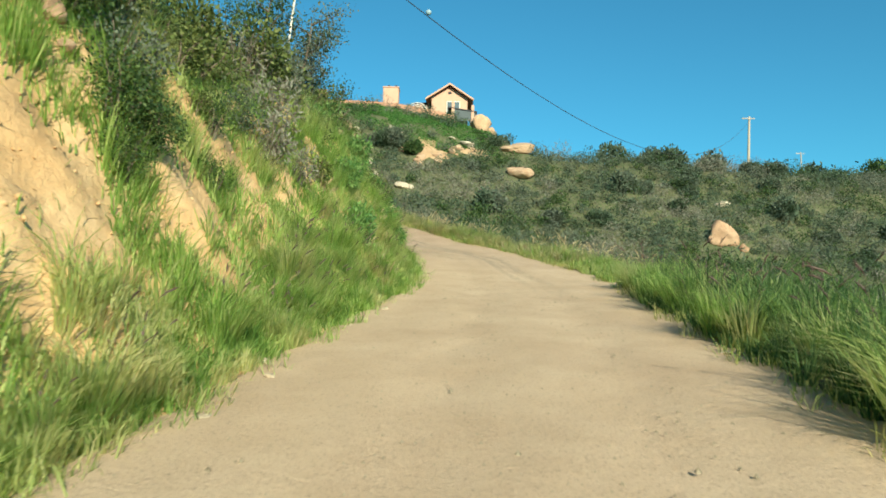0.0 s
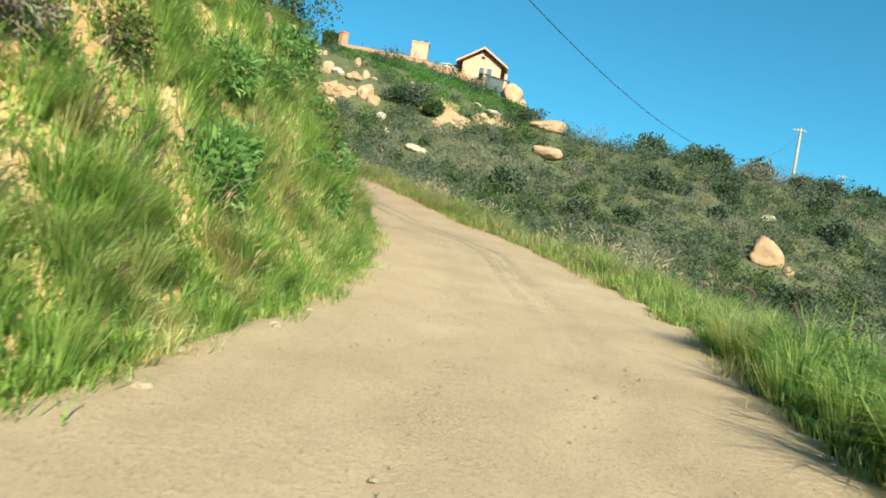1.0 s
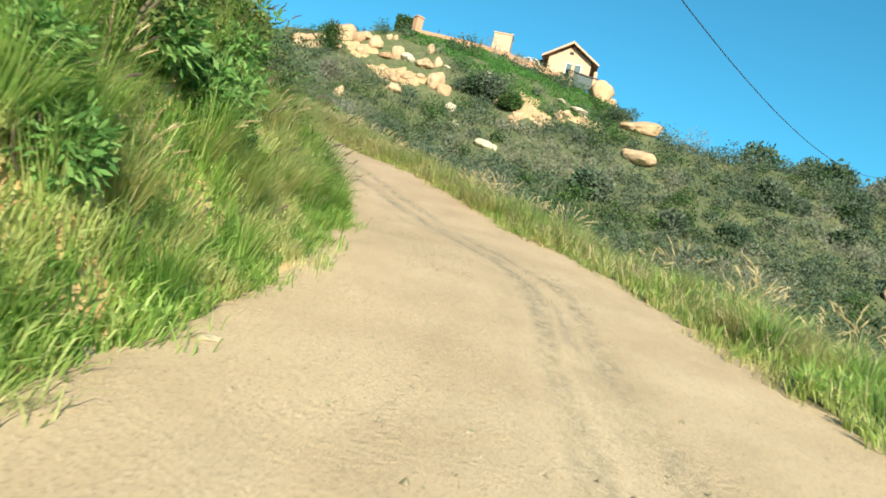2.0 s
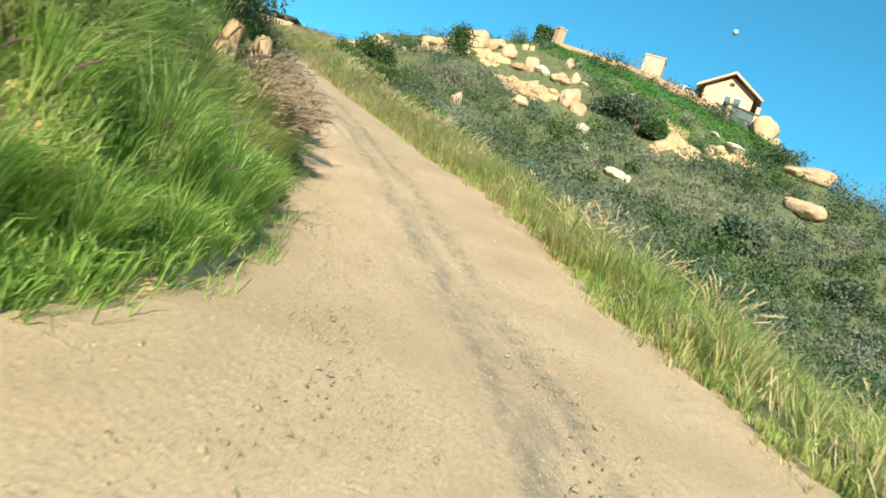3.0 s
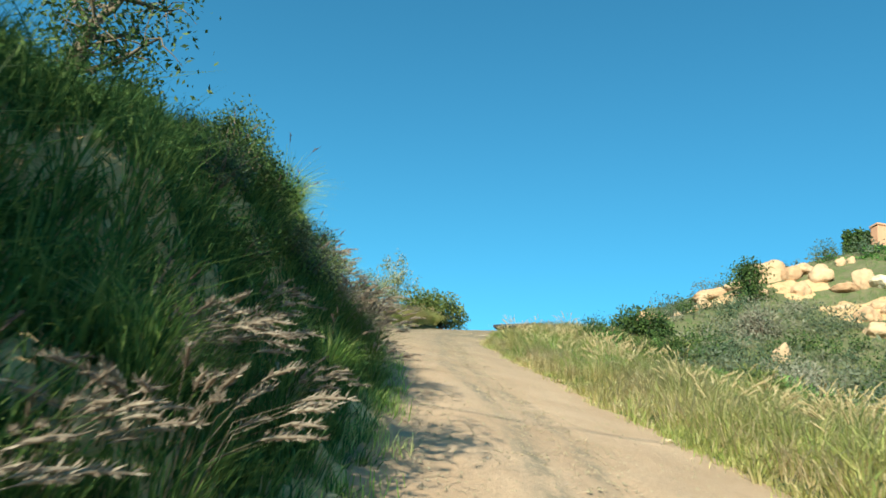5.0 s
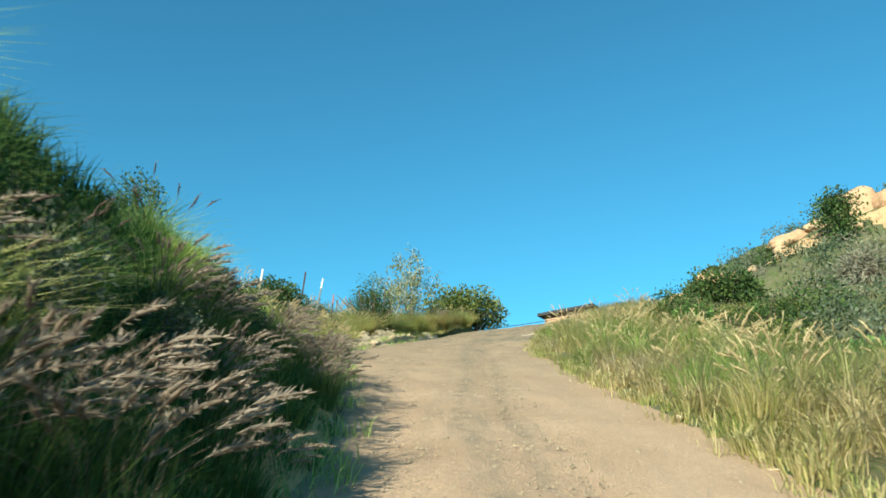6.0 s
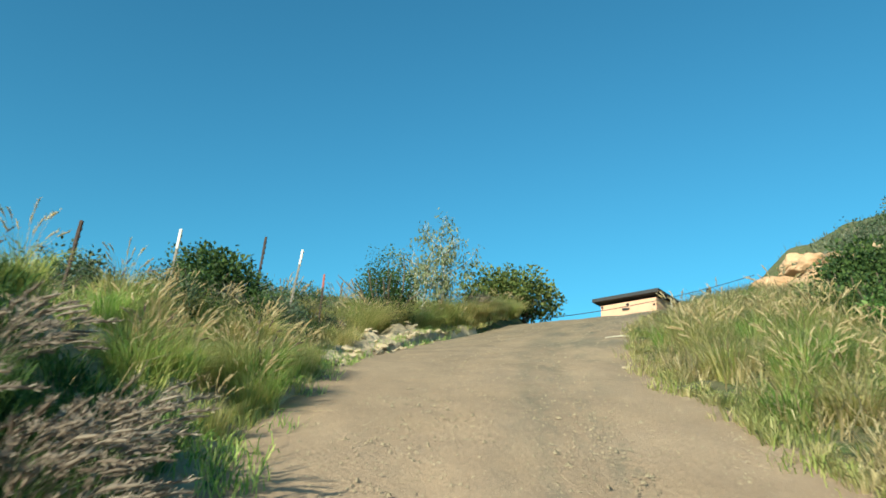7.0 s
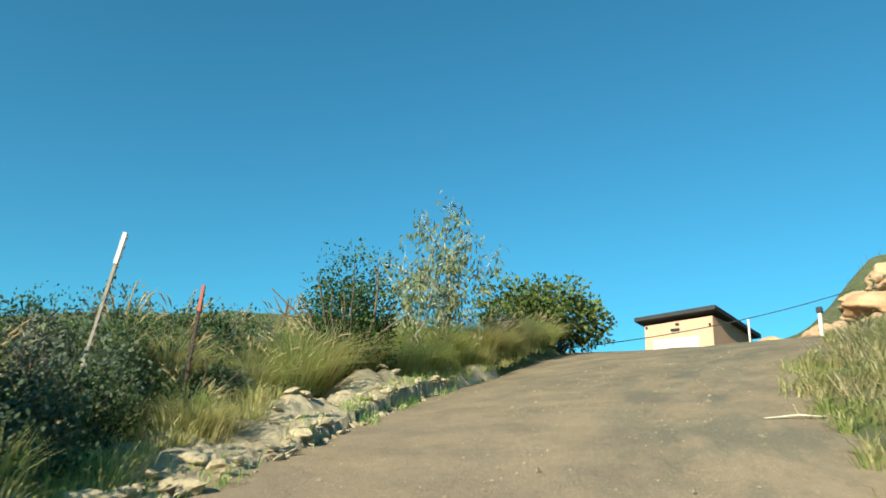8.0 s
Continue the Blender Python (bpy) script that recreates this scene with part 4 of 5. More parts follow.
def make_clods():
    """Crumbled lumps on the bare faces of the cut bank."""
    rng = np.random.default_rng(33)
    n = 7000
    s, o, x, y = scatter(rng, n, (1, 27), (0.1, 3.0), -1)
    keep = rng.random(n) < 0.12 + bare(s, o)
    s, o, x, y = s[keep], o[keep], x[keep], y[keep]
    n = len(s)
    r = 0.006 + 0.026 * rng.random(n) ** 3
    c = np.stack([x, y, bank_height(s, o) + r * 0.2], 1)
    dirs = np.array([(1, 0, 0), (-1, 0, 0), (0, 1, 0), (0, -1, 0), (0, 0, 1), (0, 0, -1)], float)
    v = c[:, None] + dirs[None] * r[:, None, None] * rng.uniform(0.6, 1.3, (n, 6, 1)) + rng.normal(0, 0.2, (n, 6, 3)) * r[:, None, None]
    f = np.array([(0, 2, 4), (2, 1, 4), (1, 3, 4), (3, 0, 4), (2, 0, 5), (1, 2, 5), (3, 1, 5), (0, 3, 5)])
    me = mesh_np("soil_clods", v.reshape(-1, 3), (np.arange(n)[:, None, None] * 6 + f[None]).reshape(-1, 3))
    tagged(part("soil_clods", me, M_BANK), "crumbled orange soil clods on the cut bank", "soil", kind="stuff")


make_grass()
make_tufts()
make_chaparral()
make_clods()


# ---- boulders ----
def boulder_mesh(seed, squash=0.8, rough=0.28, fine=4):
    bm = bmesh.new()
    bmesh.ops.create_icosphere(bm, subdivisions=fine, radius=1.0)
    rng = random.Random(seed)
    off = Vector((rng.uniform(-50, 50), rng.uniform(-50, 50), rng.uniform(-50, 50)))
    cuts = [(Vector((rng.uniform(-1, 1), rng.uniform(-1, 1), rng.uniform(-0.5, 1))).normalized(), rng.uniform(0.62, 0.9)) for _ in range(7)]
    for v in bm.verts:
        p = v.co.copy()
        for n, c in cuts:
            over = p.dot(n) - c
            if over > 0:
                p -= n * over * 0.85
        k = 1 + rough * noise.fractal(p * 1.1 + off, 1.0, 2.0, 4) + 0.05 * noise.noise(p * 6 + off)
        v.co = Vector((p.x * k, p.y * k, p.z * k * squash))
    for f in bm.faces:
        f.smooth = fine > 3
    me = bpy.data.meshes.new("boulder")
    bm.to_mesh(me)
    bm.free()
    return me


def place_boulder(meshes, x, y, w, h, i, material, label, group, lift=0.0):
    rng = random.Random(i * 7 + 3)
    me = meshes[i % len(meshes)]
    ob = new("boulder", me)
    if not me.materials:
        me.materials.append(material)
    sc = (w * 0.46 * rng.uniform(0.9, 1.05), w * 0.46 * rng.uniform(0.75, 1.0), h * 0.66)
    ob.matrix_world = Matrix.Translation((x, y, ground_z(x, y) + h * 0.22 + lift)) @ Euler((rng.uniform(-0.15, 0.15), rng.uniform(-0.15, 0.15), rng.uniform(-0.6, 0.6))).to_matrix().to_4x4() @ Matrix.Diagonal((*sc, 1))
    return tagged(ob, label, "boulder", group)


def make_boulders():
    sand = [boulder_mesh(60 + i) for i in range(6)]
    pale = [boulder_mesh(80 + i, 0.75) for i in range(4)]
    warm = [boulder_mesh(90 + i, 0.85) for i in range(3)]
    # x, y, width, height
    rocks = [(-20.0, 80.3, 2.6, 2.0), (-18.7, 80.1, 1.5, 1.2), (-18.2, 80.7, 1.7, 0.85), (-16.9, 80.0, 1.6, 1.5), (-19.4, 77.4, 0.8, 0.6), (-17.7, 78.5, 1.2, 1.0),
             (-15.4, 79.0, 1.9, 0.6), (-14.5, 79.2, 1.3, 1.5), (-11.7, 78.6, 1.9, 1.05), (-10.7, 79.2, 1.0, 1.2), (-12.0, 81.0, 0.8, 1.2), (-16.2, 81.4, 0.7, 0.6), (-15.6, 81.6, 0.6, 0.6),
             (-10.0, 87.9, 1.0, 0.5), (-15.1, 67.1, 0.85, 1.15), (-23.7, 80.0, 2.8, 1.05), (-22.9, 76.3, 0.8, 0.5), (-10.0, 76.1, 1.8, 1.75), (-9.0, 75.8, 1.5, 1.15), (-4.6, 77.5, 1.0, 0.75),
             (-12.4, 72.2, 1.4, 0.9), (-12.5, 76.3, 1.2, 0.75), (-11.5, 76.7, 1.0, 0.65), (-15.0, 77.0, 1.1, 0.55), (8.4, 81.8, 4.2, 1.3), (7.8, 75.9, 3.1, 1.3), (7.3, 88.9, 1.5, 1.5)]
    for i, (x, y, w, h) in enumerate(rocks):
        place_boulder(sand, x, y, w, h, i, M_ROCK, "weathered tan sandstone boulder half sunk in the slope", "boulders on the hillside")
    whites = [(-13.4, 79.0, 1.8, 0.8), (-6.1, 80.2, 0.65, 0.65), (-4.9, 79.7, 0.55, 0.55), (-4.1, 69.1, 1.5, 0.75), (-3.2, 69.0, 0.8, 0.5), (-9.8, 79.2, 0.8, 0.45), (0.6, 82.3, 1.1, 0.35),
              (-7.7, 73.3, 1.2, 0.85), (-6.7, 70.9, 0.6, 0.6), (2.5, 81.6, 2.3, 0.8), (29.0, 75.8, 1.8, 0.9)]
    for i, (x, y, w, h) in enumerate(whites):
        place_boulder(pale, x, y, w, h, i, M_PALEROCK, "pale grey-white boulder among the scrub", "boulders on the hillside")
    oranges = [(4.1, 90.0, 3.2, 2.7), (5.6, 91.0, 1.8, 1.7)]
    for i, (x, y, w, h) in enumerate(oranges):
        place_boulder(warm, x, y, w, h, i, M_ORANGEROCK, "big rounded orange boulder below the house", "boulders on the hillside")
    # broken outcrops: tight clusters of blocks
    rng = random.Random(5)
    for cx, cy, wide, tall, n in ((-23.6, 79.4, 3.6, 1.0, 5), (-12.6, 76.2, 3.4, 0.9, 4), (-1.7, 75.6, 2.6, 1.0, 5), (-1.2, 77.6, 2.2, 0.9, 3), (1.8, 80.2, 2.8, 1.1, 7), (-29.6, 76.4, 3.4, 1.2, 8), (-30.6, 80.6, 3.8, 1.2, 8), (-33.6, 82.6, 2.6, 0.9, 6)):
        for i in range(n):
            x, y = cx + rng.uniform(-0.5, 0.5) * wide, cy + rng.uniform(-0.5, 0.5) * wide * 0.5
            w = rng.uniform(0.5, 1.4)
            place_boulder(sand, x, y, w, w * rng.uniform(0.5, 0.8), i, M_ROCK, "tan block of a broken sandstone outcrop", "sandstone outcrop blocks")
    # the knoll beyond the crest
    craggy = [boulder_mesh(190 + i, 0.8, 0.5) for i in range(4)]
    for i, (x, y, w, h) in enumerate(((-33.9, 90.7, 2.4, 1.3), (-34.3, 83.4, 1.7, 0.8), (-32.4, 84.6, 3.4, 1.0), (-30.8, 83.0, 3.6, 1.1), (-29.2, 81.4, 2.8, 0.9), (-31.6, 87.6, 3.4, 1.2), (-29.4, 85.8, 2.6, 1.0), (-33.4, 86.9, 2.4, 0.8))):
        place_boulder(craggy, x, y, w, h, i + 4, M_ORANGEROCK, "weathered orange outcrop rock on the knoll", "rocks on the knoll")
    for i in range(16):
        x, y, w = rng.uniform(-36, -29), rng.uniform(80.5, 91), rng.uniform(0.9, 2.4)
        place_boulder(craggy, x, y, w, w * rng.uniform(0.25, 0.45), i, M_ORANGEROCK, "weathered orange outcrop rock on the knoll", "rocks on the knoll")
    # a tall leaning slab and its companion
    me = boulder_mesh(77, 1.0, 0.24)
    for vert in me.vertices:
        vert.co.x = vert.co.x * (1 - 0.5 * vert.co.z) - 0.45 * max(vert.co.z, 0)
    me.materials.append(M_ROCK)
    slab = new("boulder", me)
    slab.matrix_world = Matrix.Translation((25.7, 66.6, ground_z(25.7, 66.6) + 1.0)) @ Euler((0, radians(8), 0.2)).to_matrix().to_4x4() @ Matrix.Diagonal((1.3, 0.95, 1.3, 1))
    tagged(slab, "tall pale tan rock slab leaning in the scrub", "boulder", "boulders on the hillside")
    place_boulder(sand, 27.1, 66.0, 0.9, 0.9, 3, M_ROCK, "weathered tan sandstone boulder half sunk in the slope", "boulders on the hillside")
    # stones of the cut bank
    for i, (s, o, w, h) in enumerate(((6.0, 1.86, 0.30, 0.30), (6.95, 2.1, 0.36, 0.3), (6.05, 1.72, 0.26, 0.14), (16.5, 2.6, 0.5, 0.5), (18.2, 3.0, 0.6, 0.7), (19.4, 2.3, 0.35, 0.6), (21.0, 3.4, 0.6, 0.9), (23.8, 2.9, 0.5, 0.6))):
        x, y = (float(v[0]) for v in beside(np.array([s]), -(sample(LEFT_W, np.array([s])) + o)))
        ob = place_boulder(sand, x, y, w, h, i + 2, M_ROCK, "rounded tan stone set in the cut bank", "stones in the cut bank")
        ob.matrix_world = Matrix.Translation((0, 0, float(bank_height(np.array([s]), np.array([o]))[0]) - ground_z(x, y))) @ ob.matrix_world


def make_soil_patches():
    """Bare weathered soil and crumbling rock faces that show between the shrubs."""
    for i, (cx, cy, rx, ry) in enumerate(((-14.3, 76.7, 2.1, 1.5), (-12.0, 76.4, 1.5, 1.0), (-1.5, 78.6, 1.9, 2.6), (-10.4, 88.3, 1.2, 0.9), (-22.0, 77.4, 1.8, 0.9), (3.6, 80.4, 1.6, 1.2), (-18.0, 79.0, 1.6, 1.2))):
        rings, sides = 12, 56
        a = np.linspace(0, 2 * np.pi, sides, endpoint=False)
        ragged = 1 + 0.22 * np.sin(3 * a + i) + 0.14 * np.sin(7 * a + 2 * i) + 0.09 * np.sin(13 * a + i)
        r = np.linspace(0.02, 1, rings)[:, None]
        x, y = cx + rx * r * ragged * np.cos(a), cy + ry * r * ragged * np.sin(a)
        lift = 0.16 * (1 - r**4) + 0.13 * waves(x, y, 0.35, i) * (1 - r) + 0.06 * waves(x, y, 0.13, i + 3) * (1 - r)
        z = land(x.ravel(), y.ravel()).reshape(x.shape) + lift - 0.10 * r**6
        p, q = np.meshgrid(np.arange(rings - 1), np.arange(sides), indexing="ij")
        k, n = (p * sides + q).ravel(), (p * sides + (q + 1) % sides).ravel()
        me = mesh_np("bare_soil", np.stack([x.ravel(), y.ravel(), z.ravel()], 1), np.stack([k, n, n + sides, k + sides], 1), True)
        tagged(part("bare_soil", me, M_SOILFACE), "bare crumbling tan soil face between the shrubs", "soil", kind="structure")


# ---- the house on the ridge ----
def prism(outline, depth, y0=0.0):
    """An upright outline in x and z, pulled back along y."""
    bm = bmesh.new()
    front = [bm.verts.new((x, y0, z)) for x, z in outline]
    back = [bm.verts.new((x, y0 + depth, z)) for x, z in outline]
    bm.faces.new(front)
    bm.faces.new(back[::-1])
    n = len(outline)
    for i in range(n):
        bm.faces.new((front[i], back[i], back[(i + 1) % n], front[(i + 1) % n]))
    bmesh.ops.recalc_face_normals(bm, faces=bm.faces)
    return bm


def make_house():
    h = thing("house", "small peach stucco house with a gabled tile roof on the ridge", "house", (0.45, 104.2, 31.0))
    part("wall", prism([(-2.6, -1.5), (2.6, -1.5), (2.6, 3.75), (0, 5.35), (-2.6, 3.75)], 8.0), M_STUCCO, h)
    roof = part("roof", prism([(-3.45, 3.30), (-3.45, 3.48), (0, 5.75), (0, 5.55)], 9.4, -0.8), M_TILE, h, "faded terracotta tile roof slope")
    part("roof", prism([(3.45, 3.30), (3.45, 3.48), (0, 5.75), (0, 5.55)], 9.4, -0.8), M_TILE, h, "faded terracotta tile roof slope")
    for k in (-1, 1):
        part("barge_board", prism([(k * 3.5, 3.18), (k * 3.5, 3.42), (0, 5.72), (0, 5.46)], 0.06, -0.86), M_STUCCO, roof, "pale gable trim board")
    win = part("window", block((1.7, 0.1, 2.2), (0.55, -0.03, 0.9), 0.01), M_GLASS, h, "large dark glazed door")
    part("frame", block((0.12, 0.14, 2.4), (-0.38, -0.05, 0.8), 0.01), M_WHITE, win)
    part("frame", block((0.12, 0.14, 2.4), (1.48, -0.05, 0.8), 0.01), M_WHITE, win)
    part("frame", block((1.98, 0.14, 0.12), (0.55, -0.05, 3.1), 0.01), M_WHITE, win)
    vent = part("gable_vent", block((0.5, 0.08, 0.35), (0.0, -0.03, 4.3), 0.01), M_DARKROOF, h, "small dark gable vent")
    part("porch_post", block((0.4, 0.4, 3.0), (0.5, -2.2, -0.4), 0.03), M_STUCCO, h)
    part("porch_post", block((0.4, 0.4, 2.4), (3.3, -2.2, -0.4), 0.03), M_STUCCO, h)
    part("patio_cover", prism([(-0.2, 1.55), (3.9, 0.95), (3.9, 1.12), (-0.2, 1.72)], 2.4, -2.4), M_DARKROOF, h, "dark flat patio cover")
    part("shade_screen", prism([(0.7, -0.3), (3.7, -0.3), (3.7, 0.95), (0.7, 1.5)], 0.08, -2.3), M_SCREEN, h, "dark hanging shade screen")
    part("side_roof", prism([(-5.2, 3.0), (-3.3, 3.15), (-3.3, 3.3), (-5.2, 3.15)], 3.4, 1.0), M_DARKROOF, h, "dark lean-to roof")
    part("side_wall", block((1.9, 3.0, 3.0), (-4.2, 2.6, 0.0), 0.02), M_STUCCO, h)

    t = thing("chimney_block", "square peach stucco chimney tower with two pots", "chimney", (-7.75, 100.4, 28.8))
    part("chimney_body", block((2.15, 1.9, 5.7), (0, 0, 0), 0.05), M_STUCCO, t)
    part("cap", block((2.3, 2.05, 0.16), (0, 0, 5.7), 0.03), M_STUCCO, t)
    for x in (-0.35, 0.62):
        pot = part("chimney_pot", mesh_np("chimney_pot", *tube_np([(x, 0, 5.84), (x, 0, 6.1), (x, 0, 6.12), (x, 0, 6.3)], [0.12, 0.12, 0.2, 0.16], 8)), M_DARKROOF, t, "small dark metal pot")

    # garden wall along the brow, in straight lengths between its ends
    w = thing("garden_wall", "long salmon stucco garden wall along the brow", "wall", (0, 0, 0))
    a, b = Vector((-14.4, 85.6, 27.95)), Vector((2.0, 103.0, 31.25))
    n = 9
    for i in range(n):
        p, q = a.lerp(b, i / n), a.lerp(b, (i + 1) / n)
        p.z, q.z = float(brow_line(i / n)), float(brow_line((i + 1) / n))
        foot = min(ground_z(p.x, p.y), ground_z(q.x, q.y)) - 0.6
        side = Vector((q.y - p.y, p.x - q.x, 0)).normalized() * 0.13
        bm = bmesh.new()
        quads = []
        for base in (p, q):
            quads.append([bm.verts.new((base.x + side.x * k, base.y + side.y * k, z)) for k, z in ((1, foot), (1, base.z), (-1, base.z), (-1, foot))])
        for j in range(4):
            bm.faces.new((quads[0][j], quads[0][(j + 1) % 4], quads[1][(j + 1) % 4], quads[1][j]))
        bm.faces.new(quads[0][::-1])
        bm.faces.new(quads[1])
        bmesh.ops.recalc_face_normals(bm, faces=bm.faces)
        part("wall_length", bm, M_WALL, w)
    g = thing("gate_pillar", "square salmon stucco pillar at the wall's end", "pillar", (-14.75, 85.3, 27.1), 45)
    part("shaft", block((0.75, 0.75, 2.9), (0, 0, -0.8), 0.03), M_WALL, g)
    part("cap", block((0.9, 0.9, 0.15), (0, 0, 2.1), 0.03), M_WALL, g)
    for k in (0.12, 0.3, 0.45):
        p = a.lerp(b, k)
        p.z = float(brow_line(k))
        rod = part("garden_stake", mesh_np("garden_stake", *tube_np([(p.x - 0.8, p.y + 1.2, p.z - 1.2), (p.x - 0.8, p.y + 1.2, p.z + 0.95)], [0.035, 0.035], 6)), M_RUST)
        tagged(rod, "thin dark metal stake behind the garden wall", "stake", "stakes behind the garden wall")
    # trimmed hedge
    rng = np.random.default_rng(8)
    hedge = thing("hedge", "square trimmed dark green hedge beside the gate pillar", "hedge", (-16.0, 86.4, 27.45), 20)
    at = rng.uniform((-1.15, -0.6, 0.0), (1.15, 0.6, 2.0), (5200, 3))
    part("foliage", mesh_np("leaves", *leaves_np(rng, at, rng.uniform(0.08, 0.16, len(at)))), M_BUSH, hedge)
    part("branchwork", mesh_np("stems", *joined([tube_np([(x, 0, -1.2), (x, 0.05, 1.6)], [0.04, 0.02], 5) for x in (-0.7, 0, 0.7)])), M_BARK, hedge)
    # hooped greenhouse frame
    dome = thing("hoop_frame", "white arched pipe frame of an open greenhouse", "greenhouse frame", (-4.1, 101.6, 30.0))
    for y in (0.0, 0.9, 1.8):
        arc = [(1.75 * math.cos(t), y, 1.2 + 1.9 * math.sin(t)) for t in np.linspace(0, math.pi, 15)]
        part("hoop", mesh_np("hoop", *tube_np([(1.75, y, -0.1)] + arc + [(-1.75, y, -0.1)], [0.05] * 17, 6)), M_WHITE, dome)
    for t in (0.5, math.pi / 2, math.pi - 0.5):
        x, z = 1.75 * math.cos(t), 1.2 + 1.9 * math.sin(t)
        part("rail", mesh_np("rail", *tube_np([(x, 0, z), (x, 1.8, z)], [0.04, 0.04], 6)), M_WHITE, dome)
    part("upright", mesh_np("upright", *tube_np([(0, 0, -0.1), (0, 0, 3.1)], [0.05, 0.05], 6)), M_WHITE, dome)


# ---- the shed beyond the crest ----
def make_shed():
    fl, fr = Vector((-46.58, 86.41)), Vector((-41.74, 87.0))
    mid = (fl + fr) / 2
    turn = math.degrees(math.atan2(fr.y - fl.y, fr.x - fl.x))
    sh = thing("shed", "peach block shed with a dark sloping flat roof", "shed", (mid.x, mid.y, 21.2), turn)
    part("wall", prism([(-2.15, -0.3), (2.15, -0.3), (2.15, 2.62), (-2.15, 2.5)], 5.6, 0.45), M_STUCCO, sh)
    bm = bmesh.new()
    pts = [(-2.6, 0, 2.75), (2.55, 0, 2.88), (2.55, 6.5, 2.35), (-2.6, 6.5, 2.25)]
    low, top = [bm.verts.new(p) for p in pts], [bm.verts.new((p[0], p[1], p[2] + 0.24)) for p in pts]
    bm.faces.new(low[::-1])
    bm.faces.new(top)
    for i in range(4):
        bm.faces.new((low[i], low[(i + 1) % 4], top[(i + 1) % 4], top[i]))
    part("roof", bm, M_DARKROOF, sh, "dark thick flat roof")
    door = part("garage_door", block((2.9, 0.08, 1.75), (-0.15, 0.42, -0.2), 0.01), M_WHITE, sh, "pale panelled garage door")
    for z in (0.25, 0.72, 1.2):
        part("door_rail", block((2.86, 0.03, 0.05), (-0.15, 0.375, z), 0.005), M_STUCCO, door)
    for x, w, z in ((-0.15, 0.55, 1.98), (0.0, 0.2, 2.3), (2.0, 0.12, 2.05), (-2.0, 0.12, 2.3)):
        part("lamp", block((w, 0.14, 0.14), (x, 0.40, z), 0.02), M_DARKROOF, sh, "small dark wall lamp")


# ---- poles and wires ----
def make_pole(x, y, z0, z1, r, arm, label, lean=0.0):
    p = thing("utility_pole", label, "utility pole", (x, y, z0))
    h = z1 - z0
    part("pole", mesh_np("pole", *tube_np([(0, 0, -0.5), (lean * 0.5, 0, h * 0.5), (lean, 0, h)], [r, r * 0.9, r * 0.75], 10), True), M_POLE, p)
    c = part("crossarm", block((arm, 0.12, 0.14), (lean - arm * 0.12, -0.16, h - 0.45), 0.01), M_POLE, p)
    for k in (-0.45, -0.15, 0.3):
        part("insulator", mesh_np("insulator", *tube_np([(lean + arm * (k - 0.05), -0.16, h - 0.31), (lean + arm * (k - 0.05), -0.16, h - 0.2), (lean + arm * (k - 0.05), -0.16, h - 0.08)], [0.03, 0.06, 0.03], 6)), M_GALV, c)


def make_wires():
    def hung(a, b, sag, n=40):
        a, b = np.array(a, float), np.array(b, float)
        u = np.linspace(0, 1, n)[:, None]
        return a + (b - a) * u - np.array([0, 0, 4 * sag]) * u * (1 - u)

    line = part("power_line", mesh_np("power_line", *tube_np(hung((-20.91, -2.13, 19.90), (52.0, 122.8, 38.2), 11.94, 80), np.full(80, 0.021), 6), True), M_WIRE)
    tagged(line, "dark twisted overhead cable sagging across the sky", "cable")
    low = part("low_cable", mesh_np("low_cable", *tube_np(hung((-37.0, 67.5, 18.1), (-31.0, 79.0, 21.6), 0.35), np.full(40, 0.018), 5), True), M_WIRE)
    tagged(low, "thin dark cable strung low between bush and rocks", "cable")
    post = thing("pipe_post", "slim pale metal pipe post at the crest", "post", (-33.6, 75.6, ground_z(-33.6, 75.6)))
    part("pipe", mesh_np("pipe", *tube_np([(0, 0, -0.3), (0, 0, 1.0)], [0.04, 0.04], 8)), M_WHITE, post)
    post = thing("marker_post", "short white marker post with a dark cap", "post", (-28.6, 70.2, ground_z(-28.6, 70.2)))
    part("stake", block((0.09, 0.09, 1.0), (0, 0, -0.3), 0.01), M_WHITE, post)
    part("cap", block((0.16, 0.12, 0.18), (0, 0, 0.7), 0.02), M_DARKROOF, post, "small dark cap")


def make_moon():
    bm = bmesh.new()
    bmesh.ops.create_uvsphere(bm, u_segments=32, v_segments=16, radius=10.5)
    for f in bm.faces:
        f.smooth = True
    m = part("moon", bm, M_MOON)
    m.location = Vector((-0.0257, 0.9135, 0.406)) * 2900
    tagged(m, "pale daytime moon in the clear sky", "moon")


